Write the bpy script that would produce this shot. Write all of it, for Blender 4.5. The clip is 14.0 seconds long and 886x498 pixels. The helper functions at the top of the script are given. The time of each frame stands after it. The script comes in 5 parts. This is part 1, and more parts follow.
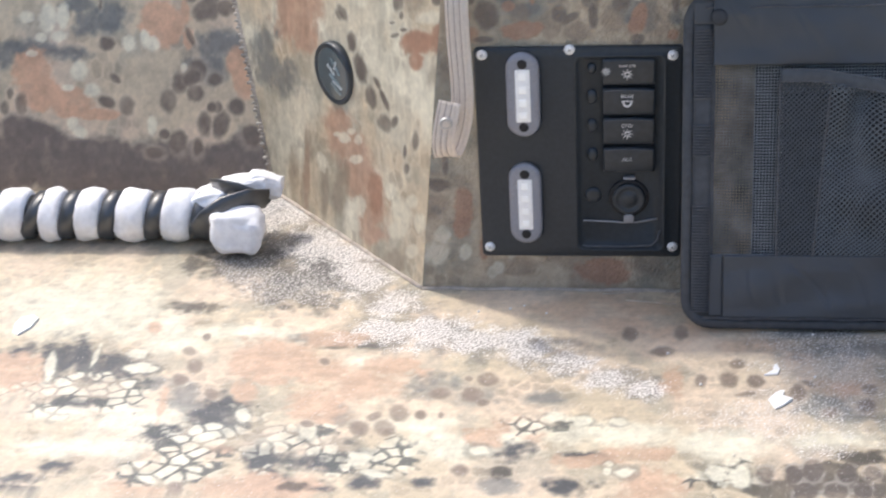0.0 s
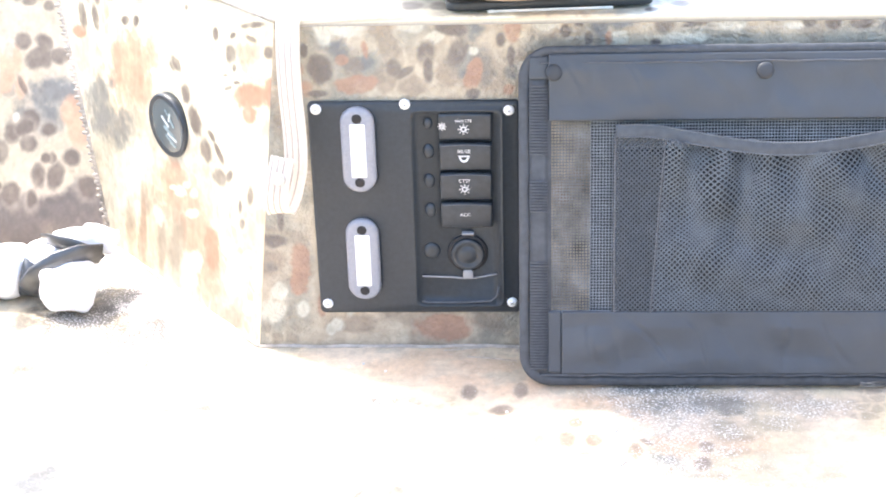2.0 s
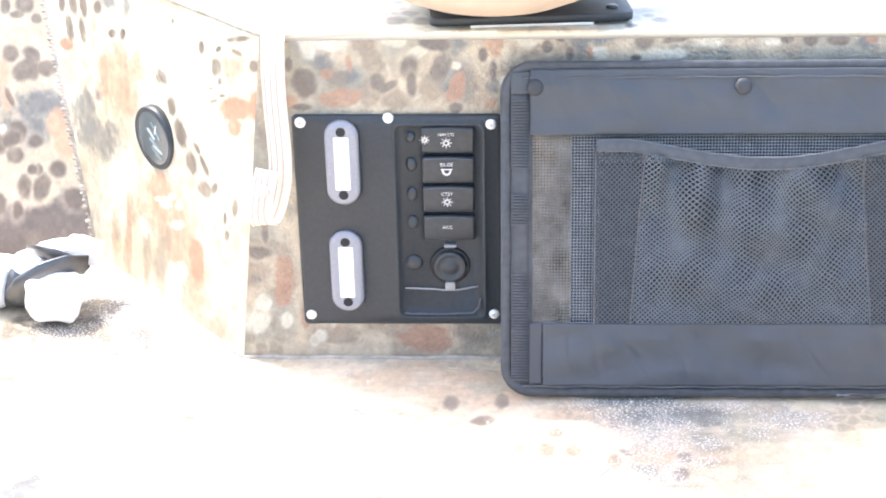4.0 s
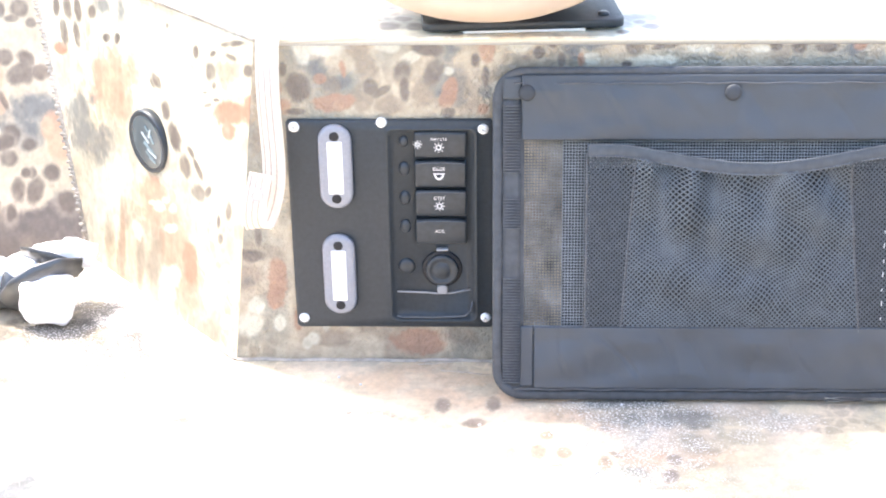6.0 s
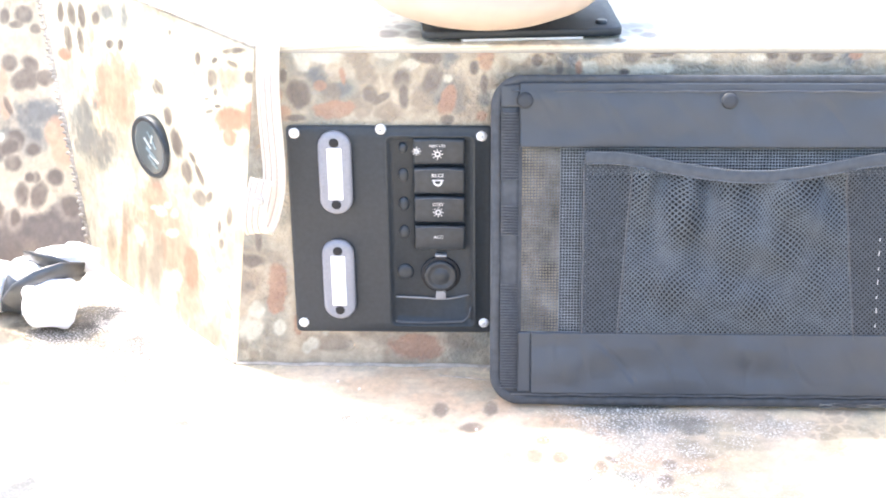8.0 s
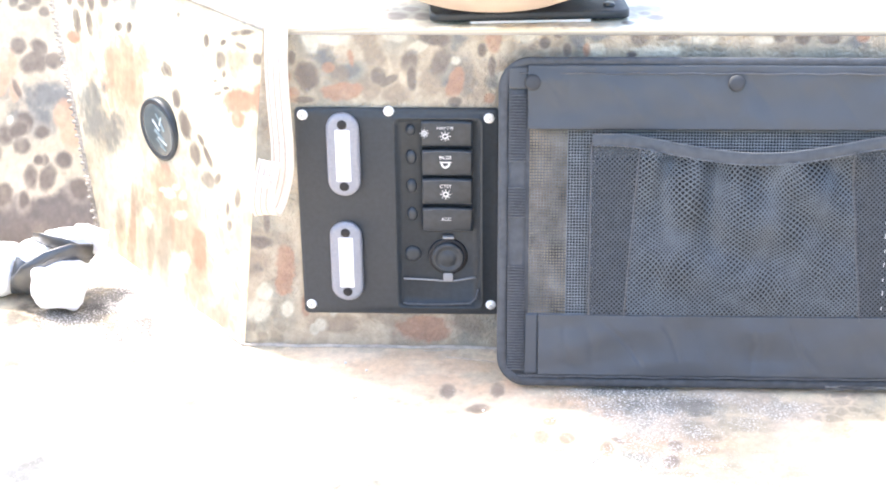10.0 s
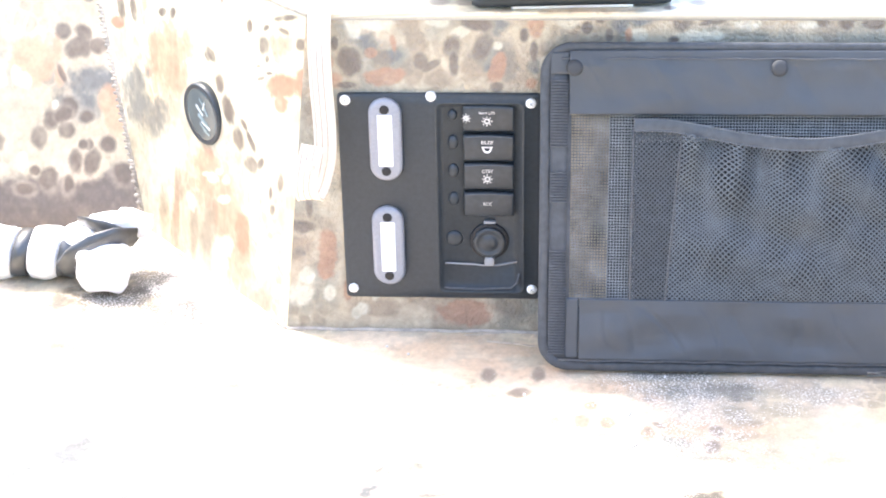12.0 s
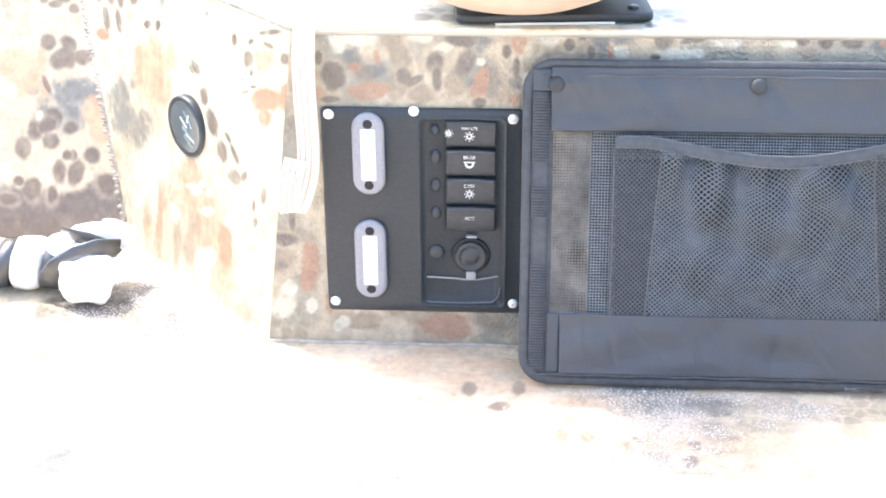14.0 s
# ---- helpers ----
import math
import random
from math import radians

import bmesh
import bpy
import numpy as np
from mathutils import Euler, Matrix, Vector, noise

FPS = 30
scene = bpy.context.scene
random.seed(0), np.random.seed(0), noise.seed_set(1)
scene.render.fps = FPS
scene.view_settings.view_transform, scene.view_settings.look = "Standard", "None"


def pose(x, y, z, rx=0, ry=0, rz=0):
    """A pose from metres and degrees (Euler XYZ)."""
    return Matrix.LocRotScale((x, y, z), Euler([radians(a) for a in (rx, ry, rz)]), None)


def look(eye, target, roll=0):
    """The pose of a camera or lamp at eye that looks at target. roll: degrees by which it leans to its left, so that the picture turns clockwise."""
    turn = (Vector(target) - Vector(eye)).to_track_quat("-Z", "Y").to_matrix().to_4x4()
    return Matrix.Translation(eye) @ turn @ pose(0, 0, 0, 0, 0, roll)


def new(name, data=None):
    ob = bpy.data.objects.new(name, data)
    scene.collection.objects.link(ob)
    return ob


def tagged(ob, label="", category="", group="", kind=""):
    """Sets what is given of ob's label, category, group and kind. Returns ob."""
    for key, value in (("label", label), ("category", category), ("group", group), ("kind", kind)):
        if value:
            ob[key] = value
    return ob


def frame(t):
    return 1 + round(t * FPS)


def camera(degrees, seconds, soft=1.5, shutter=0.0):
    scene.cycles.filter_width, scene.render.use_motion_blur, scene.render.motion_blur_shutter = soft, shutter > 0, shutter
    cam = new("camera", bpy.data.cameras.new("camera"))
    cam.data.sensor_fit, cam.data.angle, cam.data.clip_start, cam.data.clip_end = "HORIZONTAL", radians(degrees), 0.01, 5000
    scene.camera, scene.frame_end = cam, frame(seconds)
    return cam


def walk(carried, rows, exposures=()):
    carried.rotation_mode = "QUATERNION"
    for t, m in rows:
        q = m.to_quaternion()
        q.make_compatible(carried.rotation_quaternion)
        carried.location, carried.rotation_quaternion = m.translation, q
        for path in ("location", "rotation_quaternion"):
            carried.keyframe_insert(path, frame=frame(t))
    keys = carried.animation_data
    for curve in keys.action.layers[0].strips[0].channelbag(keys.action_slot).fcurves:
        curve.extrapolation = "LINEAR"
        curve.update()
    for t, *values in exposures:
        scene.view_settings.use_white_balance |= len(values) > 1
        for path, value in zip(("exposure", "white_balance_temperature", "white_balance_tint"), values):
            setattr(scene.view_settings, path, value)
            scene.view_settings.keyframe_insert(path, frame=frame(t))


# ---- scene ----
cam = camera(33.47, 14.0, soft=1.9, shutter=0.5)
# seconds, eye, target, roll
PATH = [
    (0, (0.1618, -1.3975, 0.7443), (-0.1090, 0.3760, -0.1394), -3.56),
    (0.5, (0.1827, -1.3677, 0.7430), (-0.0512, 0.4208, -0.1209), -2.86),
    (1, (0.2033, -1.3521, 0.7473), (0.0354, 0.4482, -0.1076), -2.21),
    (1.5, (0.2072, -1.3547, 0.7508), (0.0898, 0.4537, -0.0953), -1.83),
    (2, (0.2016, -1.3549, 0.7526), (0.0932, 0.4510, -0.0999), -1.72),
    (2.5, (0.2000, -1.3594, 0.7584), (0.0953, 0.4455, -0.0968), -1.47),
    (3, (0.2036, -1.3639, 0.7569), (0.1080, 0.4466, -0.0876), -1.38),
    (5.5, (0.2072, -1.3795, 0.7619), (0.1262, 0.4370, -0.0710), -1.00),
    (6, (0.2036, -1.3821, 0.7622), (0.1287, 0.4359, -0.0681), -0.89),
    (6.5, (0.2083, -1.3811, 0.7591), (0.1234, 0.4378, -0.0684), -0.82),
    (7, (0.2099, -1.3843, 0.7595), (0.1224, 0.4364, -0.0637), -0.82),
    (7.5, (0.2108, -1.3880, 0.7636), (0.1248, 0.4336, -0.0577), -0.84),
    (8, (0.2121, -1.3938, 0.7666), (0.1286, 0.4276, -0.0553), -0.74),
    (10.5, (0.2089, -1.4021, 0.7609), (0.1126, 0.4100, -0.0798), -0.67),
    (11, (0.2073, -1.4019, 0.7665), (0.0987, 0.4064, -0.0810), -0.68),
    (11.5, (0.2103, -1.4058, 0.7659), (0.0764, 0.3987, -0.0861), -0.97),
    (12, (0.2071, -1.4075, 0.7659), (0.0651, 0.3951, -0.0888), -1.25),
    (12.5, (0.2081, -1.4084, 0.7697), (0.0645, 0.3951, -0.0830), -1.25),
    (13, (0.2099, -1.4077, 0.7684), (0.0686, 0.4002, -0.0750), -0.94),
    (13.5, (0.2089, -1.4083, 0.7687), (0.0812, 0.4019, -0.0719), -0.59),
    (14, (0.2098, -1.4142, 0.7728), (0.0894, 0.3960, -0.0689), -0.51),
]
EXPOSURES = [(0.0, 0.94, 6500, 10), (0.4, 1.2, 6550, 10), (0.8, 1.82, 6650, 10), (1.2, 2.40, 6700, 10), (1.5, 2.64, 6700, 10), (2.0, 2.69, 6700, 10), (6.5, 2.71, 6700, 10), (14.0, 2.75, 6700, 10)]
walk(cam, [(t, look(eye, target, roll)) for t, eye, target, roll in PATH], EXPOSURES)

# ---- light: hazy sun from behind the deck on the recess side, open sky ----
SUN_WAY = Vector((-0.818 * 0.545, 0.575 * 0.545, 0.838))
world = bpy.data.worlds.new("sky")
scene.world = world
world.use_nodes = True
wn = world.node_tree
sky = wn.nodes.new("ShaderNodeTexSky")
sky.sky_type = "NISHITA"
sky.sun_disc = False
sky.sun_elevation = radians(57)
sky.sun_rotation = radians(-54.9)
sky.dust_density = 3.0
wn.nodes["Background"].inputs["Strength"].default_value = 0.14
wn.links.new(sky.outputs[0], wn.nodes["Background"].inputs["Color"])
sun_data = bpy.data.lights.new("sun", "SUN")
sun_data.energy, sun_data.angle, sun_data.color = 1.24, radians(3.5), (1.0, 0.95, 0.88)
sun = new("sun", sun_data)
sun.matrix_world = look(SUN_WAY * 20, (0, 0, 0))

# ---- materials ----


def mat(name, color=(0.5, 0.5, 0.5), rough=0.5, metal=0.0, spec=0.5, vary=0.0, vary_scale=60.0, bump=0.0, bump_scale=800.0, attr="",
        detail=3.0, coat=0.0, rough_vary=0.0, trans=0.0, stretch=(1, 1, 1), relief=0.0, relief_scale=80.0):
    m = bpy.data.materials.new(name)
    m.use_nodes = True
    nt = m.node_tree
    b = nt.nodes["Principled BSDF"]
    b.inputs["Roughness"].default_value = rough
    b.inputs["Metallic"].default_value = metal
    b.inputs["Specular IOR Level"].default_value = spec
    b.inputs["Coat Weight"].default_value = coat
    b.inputs["Transmission Weight"].default_value = trans
    co = nt.nodes.new("ShaderNodeTexCoord")
    mp = nt.nodes.new("ShaderNodeMapping")
    mp.inputs["Scale"].default_value = stretch
    nt.links.new(co.outputs["Object"], mp.inputs["Vector"])

    def noise_tex(scale, det):
        n = nt.nodes.new("ShaderNodeTexNoise")
        n.inputs["Scale"].default_value = scale
        n.inputs["Detail"].default_value = det
        nt.links.new(mp.outputs[0], n.inputs["Vector"])
        return n

    base = None
    if attr:
        at = nt.nodes.new("ShaderNodeAttribute")
        at.attribute_name = attr
        base = at.outputs["Color"]
    if vary:
        n = noise_tex(vary_scale, detail)
        ramp = nt.nodes.new("ShaderNodeMapRange")
        ramp.inputs[1].default_value, ramp.inputs[2].default_value = 0.3, 0.7
        ramp.inputs[3].default_value, ramp.inputs[4].default_value = 1 - vary, 1 + vary
        nt.links.new(n.outputs["Fac"], ramp.inputs[0])
        mul = nt.nodes.new("ShaderNodeVectorMath")
        mul.operation = "SCALE"
        if base is None:
            mul.inputs[0].default_value = color
        else:
            nt.links.new(base, mul.inputs[0])
        nt.links.new(ramp.outputs[0], mul.inputs["Scale"])
        base = mul.outputs[0]
    if base is None:
        b.inputs["Base Color"].default_value = (*color, 1)
    else:
        nt.links.new(base, b.inputs["Base Color"])
    if rough_vary:
        n = noise_tex(vary_scale * 0.5, 4)
        r = nt.nodes.new("ShaderNodeMapRange")
        r.inputs[3].default_value, r.inputs[4].default_value = max(0.03, rough - rough_vary), min(1, rough + rough_vary)
        nt.links.new(n.outputs["Fac"], r.inputs[0])
        nt.links.new(r.outputs[0], b.inputs["Roughness"])
    last = None
    for strength, scale, dist in ((relief, relief_scale, 0.004), (bump, bump_scale, 0.0006)):
        if strength:
            n = noise_tex(scale, 3)
            bp = nt.nodes.new("ShaderNodeBump")
            bp.inputs["Strength"].default_value = strength
            bp.inputs["Distance"].default_value = dist
            nt.links.new(n.outputs["Fac"], bp.inputs["Height"])
            if last:
                nt.links.new(last, bp.inputs["Normal"])
            last = bp.outputs[0]
    if last:
        nt.links.new(last, b.inputs["Normal"])
    return m


WALL_PAINT = mat("camo_vinyl_wall", rough=0.40, spec=0.55, attr="paint", vary=0.05, vary_scale=200, bump=0.1, bump_scale=420, rough_vary=0.14, relief=0.12, relief_scale=60)
WRINKLED_PAINT = mat("wrinkled_camo_vinyl", rough=0.24, spec=0.9, attr="paint", vary=0.06, vary_scale=220, bump=0.15, bump_scale=420, rough_vary=0.08, relief=0.8, relief_scale=260, coat=0.3)
FLOOR_PAINT = mat("camo_vinyl_floor", rough=0.36, spec=0.6, attr="paint", vary=0.08, vary_scale=300, bump=0.8, bump_scale=800, rough_vary=0.15)


def add_grit(m):
    """Sparkling worn grit where the print's alpha says so: pale specks with a rough relief, some sun glint put into
    their colour.
    """
    nt = m.node_tree
    b = nt.nodes["Principled BSDF"]
    at = next(n for n in nt.nodes if n.type == "ATTRIBUTE")
    co = next(n for n in nt.nodes if n.type == "TEX_COORD")
    n = nt.nodes.new("ShaderNodeTexNoise")
    n.inputs["Scale"].default_value, n.inputs["Detail"].default_value = 420, 4.0
    nt.links.new(co.outputs["Object"], n.inputs["Vector"])
    add = nt.nodes.new("ShaderNodeMath")
    add.operation = "MULTIPLY_ADD"
    add.inputs[1].default_value = 0.22
    nt.links.new(at.outputs["Alpha"], add.inputs[0])
    nt.links.new(n.outputs["Fac"], add.inputs[2])
    ramp = nt.nodes.new("ShaderNodeMapRange")
    ramp.inputs[1].default_value, ramp.inputs[2].default_value = 0.635, 0.76
    nt.links.new(add.outputs[0], ramp.inputs[0])
    old = b.inputs["Base Color"].links[0].from_socket
    mixer = nt.nodes.new("ShaderNodeMix")
    mixer.data_type = "RGBA"
    mixer.inputs[7].default_value = (0.84, 0.80, 0.75, 1)
    nt.links.new(ramp.outputs[0], mixer.inputs[0])
    nt.links.new(old, mixer.inputs[6])
    nt.links.new(mixer.outputs[2], b.inputs["Base Color"])
    bp = nt.nodes.new("ShaderNodeBump")
    bp.inputs["Distance"].default_value = 0.002
    st = nt.nodes.new("ShaderNodeMath")
    st.operation = "MULTIPLY_ADD"
    st.inputs[1].default_value, st.inputs[2].default_value = 0.75, 0.08
    nt.links.new(at.outputs["Alpha"], st.inputs[0])
    nt.links.new(st.outputs[0], bp.inputs["Strength"])
    nt.links.new(n.outputs["Fac"], bp.inputs["Height"])
    nt.links.new(b.inputs["Normal"].links[0].from_socket, bp.inputs["Normal"])
    nt.links.new(bp.outputs[0], b.inputs["Normal"])


add_grit(FLOOR_PAINT)
HULL_PAINT = mat("hull_paint", (0.33, 0.30, 0.24), rough=0.5, vary=0.4, vary_scale=9, bump=0.3)
EARTH = mat("earth", (0.16, 0.13, 0.09), rough=0.95, vary=0.4, vary_scale=3, detail=8)
PLASTIC = mat("black_abs", (0.0285, 0.036, 0.0435), rough=0.5, spec=0.5, vary=0.15, vary_scale=200, bump=0.25, bump_scale=1500, rough_vary=0.08)
GLOSS = mat("black_gloss_plastic", (0.030, 0.038, 0.047), rough=0.36, spec=0.5, vary=0.2, vary_scale=150, rough_vary=0.1)
# paler black for edge highlights on rocker lips and tray rim
EDGE_HIGHLIGHT = mat("black_edge_highlight", (0.085, 0.093, 0.105), rough=0.4, vary=0.2, vary_scale=200)
DULL = mat("black_rubber", (0.014, 0.014, 0.016), rough=0.65, vary=0.2, vary_scale=300, bump=0.2)
STEEL = mat("stainless", (0.92, 0.92, 0.91), rough=0.45, metal=0.2, vary=0.1, vary_scale=500, rough_vary=0.1)
WHITE_INK = mat("white_print", (0.75, 0.75, 0.75), rough=0.6)
GREY_LINE = mat("worn_grey_edge", (0.30, 0.30, 0.31), rough=0.4)
LENS = mat("frosted_lens_body", (0.27, 0.28, 0.32), rough=0.32, spec=0.5, vary=0.08, vary_scale=400, coat=0.3)
GLOW = mat("glowing_diode", (0.9, 0.9, 0.88), rough=0.4)
GLOW.node_tree.nodes["Principled BSDF"].inputs["Emission Color"].default_value = (1.0, 0.98, 0.92, 1)
GLOW.node_tree.nodes["Principled BSDF"].inputs["Emission Strength"].default_value = 0.12
DIODE = mat("white_diode_window", (0.94, 0.94, 0.93), rough=0.35, vary=0.03, vary_scale=300)
NYLON = mat("black_nylon_cloth", (0.060, 0.069, 0.082), rough=0.52, spec=0.55, vary=0.06, vary_scale=30, bump=0.6, bump_scale=1400, relief=0.5, relief_scale=26)
BINDING = mat("black_binding_tape", (0.062, 0.068, 0.078), rough=0.6, vary=0.2, vary_scale=120, bump=0.6, bump_scale=1300)
HEM = mat("black_elastic_hem", (0.068, 0.077, 0.090), rough=0.55, vary=0.15, vary_scale=120, bump=0.5, bump_scale=1400)
HEM_EDGE = mat("grey_hem_edge", (0.105, 0.115, 0.13), rough=0.5, vary=0.2, vary_scale=150)
WEB = mat("black_webbing", (0.090, 0.094, 0.104), rough=0.5, vary=0.2, vary_scale=200, bump=0.4, bump_scale=1500)
BACKING = mat("dark_backing_cloth", (0.012, 0.013, 0.015), rough=0.8, vary=0.2, vary_scale=60, bump=0.3)
STITCH = mat("pale_thread", (0.55, 0.56, 0.58), rough=0.5)
NET_SIDE = mat("side_mesh_thread", (0.062, 0.073, 0.085), rough=0.5, vary=0.15, vary_scale=100)
NET = mat("black_mesh_thread", (0.086, 0.104, 0.122), rough=0.42, spec=0.6, vary=0.15, vary_scale=100)
NET_PALE = mat("grey_mesh_thread", (0.19, 0.185, 0.175), rough=0.55, vary=0.65, vary_scale=38)
NET_WEAVE = mat("pale_weave_thread", (0.21, 0.225, 0.235), rough=0.4, spec=0.6, vary=0.2, vary_scale=90)
SNAP = mat("matt_black_snap", (0.045, 0.049, 0.056), rough=0.6, spec=0.45, vary=0.1, vary_scale=90)
CLOTH = mat("white_terry_cloth", (0.93, 0.92, 0.92), rough=0.9, spec=0.2, vary=0.08, vary_scale=120, bump=0.9, bump_scale=500, relief=0.3, relief_scale=60)
TAPE = mat("black_vinyl_tape", (0.030, 0.033, 0.038), rough=0.40, spec=1.0, vary=0.2, vary_scale=100, relief=0.2, relief_scale=90, coat=0.5)
STRAP = mat("beige_elastic", (0.84, 0.76, 0.67), rough=0.8, vary=0.1, vary_scale=300, bump=0.7, bump_scale=900)


def let_light_through(m, color, amount):
    """Thin weave that glows softly when lit from behind."""
    nt = m.node_tree
    tr = nt.nodes.new("ShaderNodeBsdfTranslucent")
    tr.inputs["Color"].default_value = (*color, 1)
    mixer = nt.nodes.new("ShaderNodeMixShader")
    mixer.inputs[0].default_value = amount
    out = next(n for n in nt.nodes if n.type == "OUTPUT_MATERIAL")
    nt.links.new(nt.nodes["Principled BSDF"].outputs[0], mixer.inputs[1])
    nt.links.new(tr.outputs[0], mixer.inputs[2])
    nt.links.new(mixer.outputs[0], out.inputs["Surface"])


let_light_through(STRAP, (0.90, 0.84, 0.77), 0.35)
WORN = mat("worn_metal", (0.62, 0.58, 0.53), rough=0.4, metal=0.3, vary=0.2, vary_scale=300)
GROOVE = mat("brown_elastic_groove", (0.50, 0.42, 0.36), rough=0.85, vary=0.1, vary_scale=300)
TAN = mat("tan_seat_vinyl", (0.56, 0.46, 0.38), rough=0.5, vary=0.06, vary_scale=40, bump=0.3, bump_scale=600)
BADGE = mat("black_dome_resin", (0.070, 0.098, 0.112), rough=0.18, spec=0.6, coat=0.5)
BADGE_INK = mat("silver_blue_print", (0.20, 0.28, 0.31), rough=0.2, coat=0.5, vary=0.3, vary_scale=80)
BADGE_SILVER = mat("silver_print", (0.50, 0.57, 0.60), rough=0.2, coat=0.5)
SEALANT = mat("pale_sealant", (0.48, 0.42, 0.36), rough=0.8, vary=0.25, vary_scale=90, bump=0.5)
ALU = mat("painted_weld", (0.44, 0.385, 0.32), rough=0.4, vary=0.35, vary_scale=60, bump=0.5)

# ---- camouflage print and other tones: patches given as centre, half-sizes and turn in degrees, in millimetres on each sheet ----
REC_DARK = [(-436, 106, 13, 10, 87), (-491, 102, 11, 10, 84), (-517, 106, 10, 7, -18), (-505, 134, 8, 4, -36), (-632, 105, 13, 8, 86), (-655, 101, 8, 6, 85), (-401, 116, 10, 10, 76), (-421, 128, 12, 9, 87), (-397, 141, 13, 11, 86), (-372, 99, 7, 6, 85), (-348, 100, 12, 11, 11), (-368, 78, 17, 11, 75), (-390, 78, 15, 9, 88), (-328, 66, 14, 13, -37), (-425, 58, 13, 11, 85), (-443, 68, 7, 6, 6), (-456, 46, 13, 7, 0), (-399, 53, 11, 7, 88), (-515, 175, 10, 8, 2), (-406, 182, 12, 4, -64)]
REC_DARK_HIGH = [(-403, 231, 10, 9, -17), (-377, 231, 12, 9, -32), (-389, 211, 13, 12, 44), (-360, 214, 12, 10, 2), (-385, 288, 10, 10, 18), (-409, 286, 9, 6, 88), (-394, 276, 9, 4, 0), (-370, 271, 7, 5, 1), (-356, 290, 13, 6, 89), (-348, 272, 7, 5, 88), (-405, 134, 11, 9, 20), (-375, 131, 10, 8, 2), (-380, 99, 6, 6, 6), (-522, 222, 7, 2, 88), (-380, 213, 15, 13, -56), (-357, 214, 15, 8, -1), (-647, 118, 7, 4, 87)]
REC_SALMON = [(-440, 199, 29, 28, 6), (-615, 148, 26, 25, 36), (-607, 118, 27, 20, 2), (-566, 107, 30, 16, 0), (-529, 92, 28, 7, 0), (-340, 132, 22, 15, -79), (-344, 147, 21, 16, -82), (-408, 180, 13, 8, 88), (-412, 215, 16, 6, 89)]
REC_CREAM = [(-445, 153, 33, 17, 0), (-471, 133, 30, 23, 1), (-413, 100, 26, 20, 1), (-641, 217, 30, 12, -1), (-532, 117, 19, 11, 0), (-461, 103, 27, 22, 85), (-399, 199, 30, 10, -75), (-361, 116, 37, 33, 4), (-389, 254, 56, 16, 0), (-400, 196, 18, 13, 1), (-416, 111, 21, 20, 6)]
REC_PALE = [(-592, 208, 17, 11, 87), (-572, 209, 15, 8, 87), (-578, 184, 11, 7, 0), (-622, 208, 10, 7, 0), (-603, 184, 7, 5, 2), (-486, 175, 11, 10, 4), (-465, 180, 10, 7, 87), (-454, 174, 9, 9, 78), (-553, 144, 12, 11, 78), (-569, 124, 9, 4, 0), (-535, 121, 11, 8, 2), (-554, 72, 10, 7, -22), (-564, 82, 8, 8, 77), (-616, 165, 8, 4, 0), (-458, 77, 11, 6, 88), (-415, 146, 5, 4, 86)]
REC_SLATE = [(-616, 170, 49, 11, -1), (-525, 202, 38, 16, 21), (-567, 166, 30, 9, -1), (-651, 159, 17, 11, 86), (-367, 173, 33, 17, 0), (-550, 221, 22, 7, -1), (-379, 146, 22, 17, 1), (-369, 176, 24, 17, 1), (-397, 150, 16, 9, 1)]
# darker band along the foot of the recess wall
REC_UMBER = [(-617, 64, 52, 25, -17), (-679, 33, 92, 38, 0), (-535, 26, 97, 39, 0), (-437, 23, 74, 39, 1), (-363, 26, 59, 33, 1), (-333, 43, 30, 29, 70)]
OBL_DARK = [(394, 274, 15, 11, 67), (359, 278, 15, 9, 69), (382, 307, 15, 13, 76), (355, 309, 16, 11, 76), (413, 301, 14, 9, -74), (320, 313, 11, 8, -33), (284, 291, 10, 5, -17), (258, 296, 9, 6, -28), (143, 334, 4, 3, -30), (84, 319, 8, 6, -71), (175, 264, 10, 6, 12), (149, 240, 12, 10, 85), (130, 213, 17, 13, 61), (108, 187, 14, 11, 47), (80, 166, 15, 10, -8), (59, 173, 10, 5, -47), (80, 192, 13, 5, 43), (95, 207, 8, 4, 30)]
OBL_DARK_HIGH = [(54, 304, 11, 9, -48), (-18, 323, 10, 7, -24), (13, 343, 22, 3, -15), (49, 325, 7, 3, -29), (15, 329, 11, 3, -1), (65, 280, 6, 1, -14), (59, 268, 8, 2, -21), (42, 278, 8, 2, -15), (18, 164, 11, 6, -82), (38, 146, 8, 4, -83), (47, 292, 5, 4, -60), (169, 268, 12, 7, 23), (34, 127, 7, 5, -53)]
OBL_TAUPE = [(26, 310, 16, 10, -21), (-16, 244, 16, 10, -25), (19, 158, 10, 7, -36), (261, 33, 45, 11, -87), (213, 38, 40, 9, -87), (289, 46, 31, 13, -83), (179, 49, 30, 17, -77), (163, 72, 22, 11, -81), (55, 13, 26, 14, -30), (253, 86, 29, 10, -86)]
OBL_CLAY = [(270, 241, 58, 35, -24), (254, 215, 37, 14, -17), (297, 254, 30, 13, -17), (178, 139, 35, 14, -20), (133, 95, 41, 37, -61), (106, 53, 38, 27, -61), (103, 29, 31, 13, -24), (153, 116, 39, 17, -21), (191, 119, 26, 17, -71), (257, 54, 44, 7, -87)]
OBL_RUST = [(12, 271, 34, 13, -17), (17, 251, 17, 9, -21), (-21, 284, 15, 12, -66), (97, 80, 28, 14, -83), (402, 253, 23, 7, -14)]
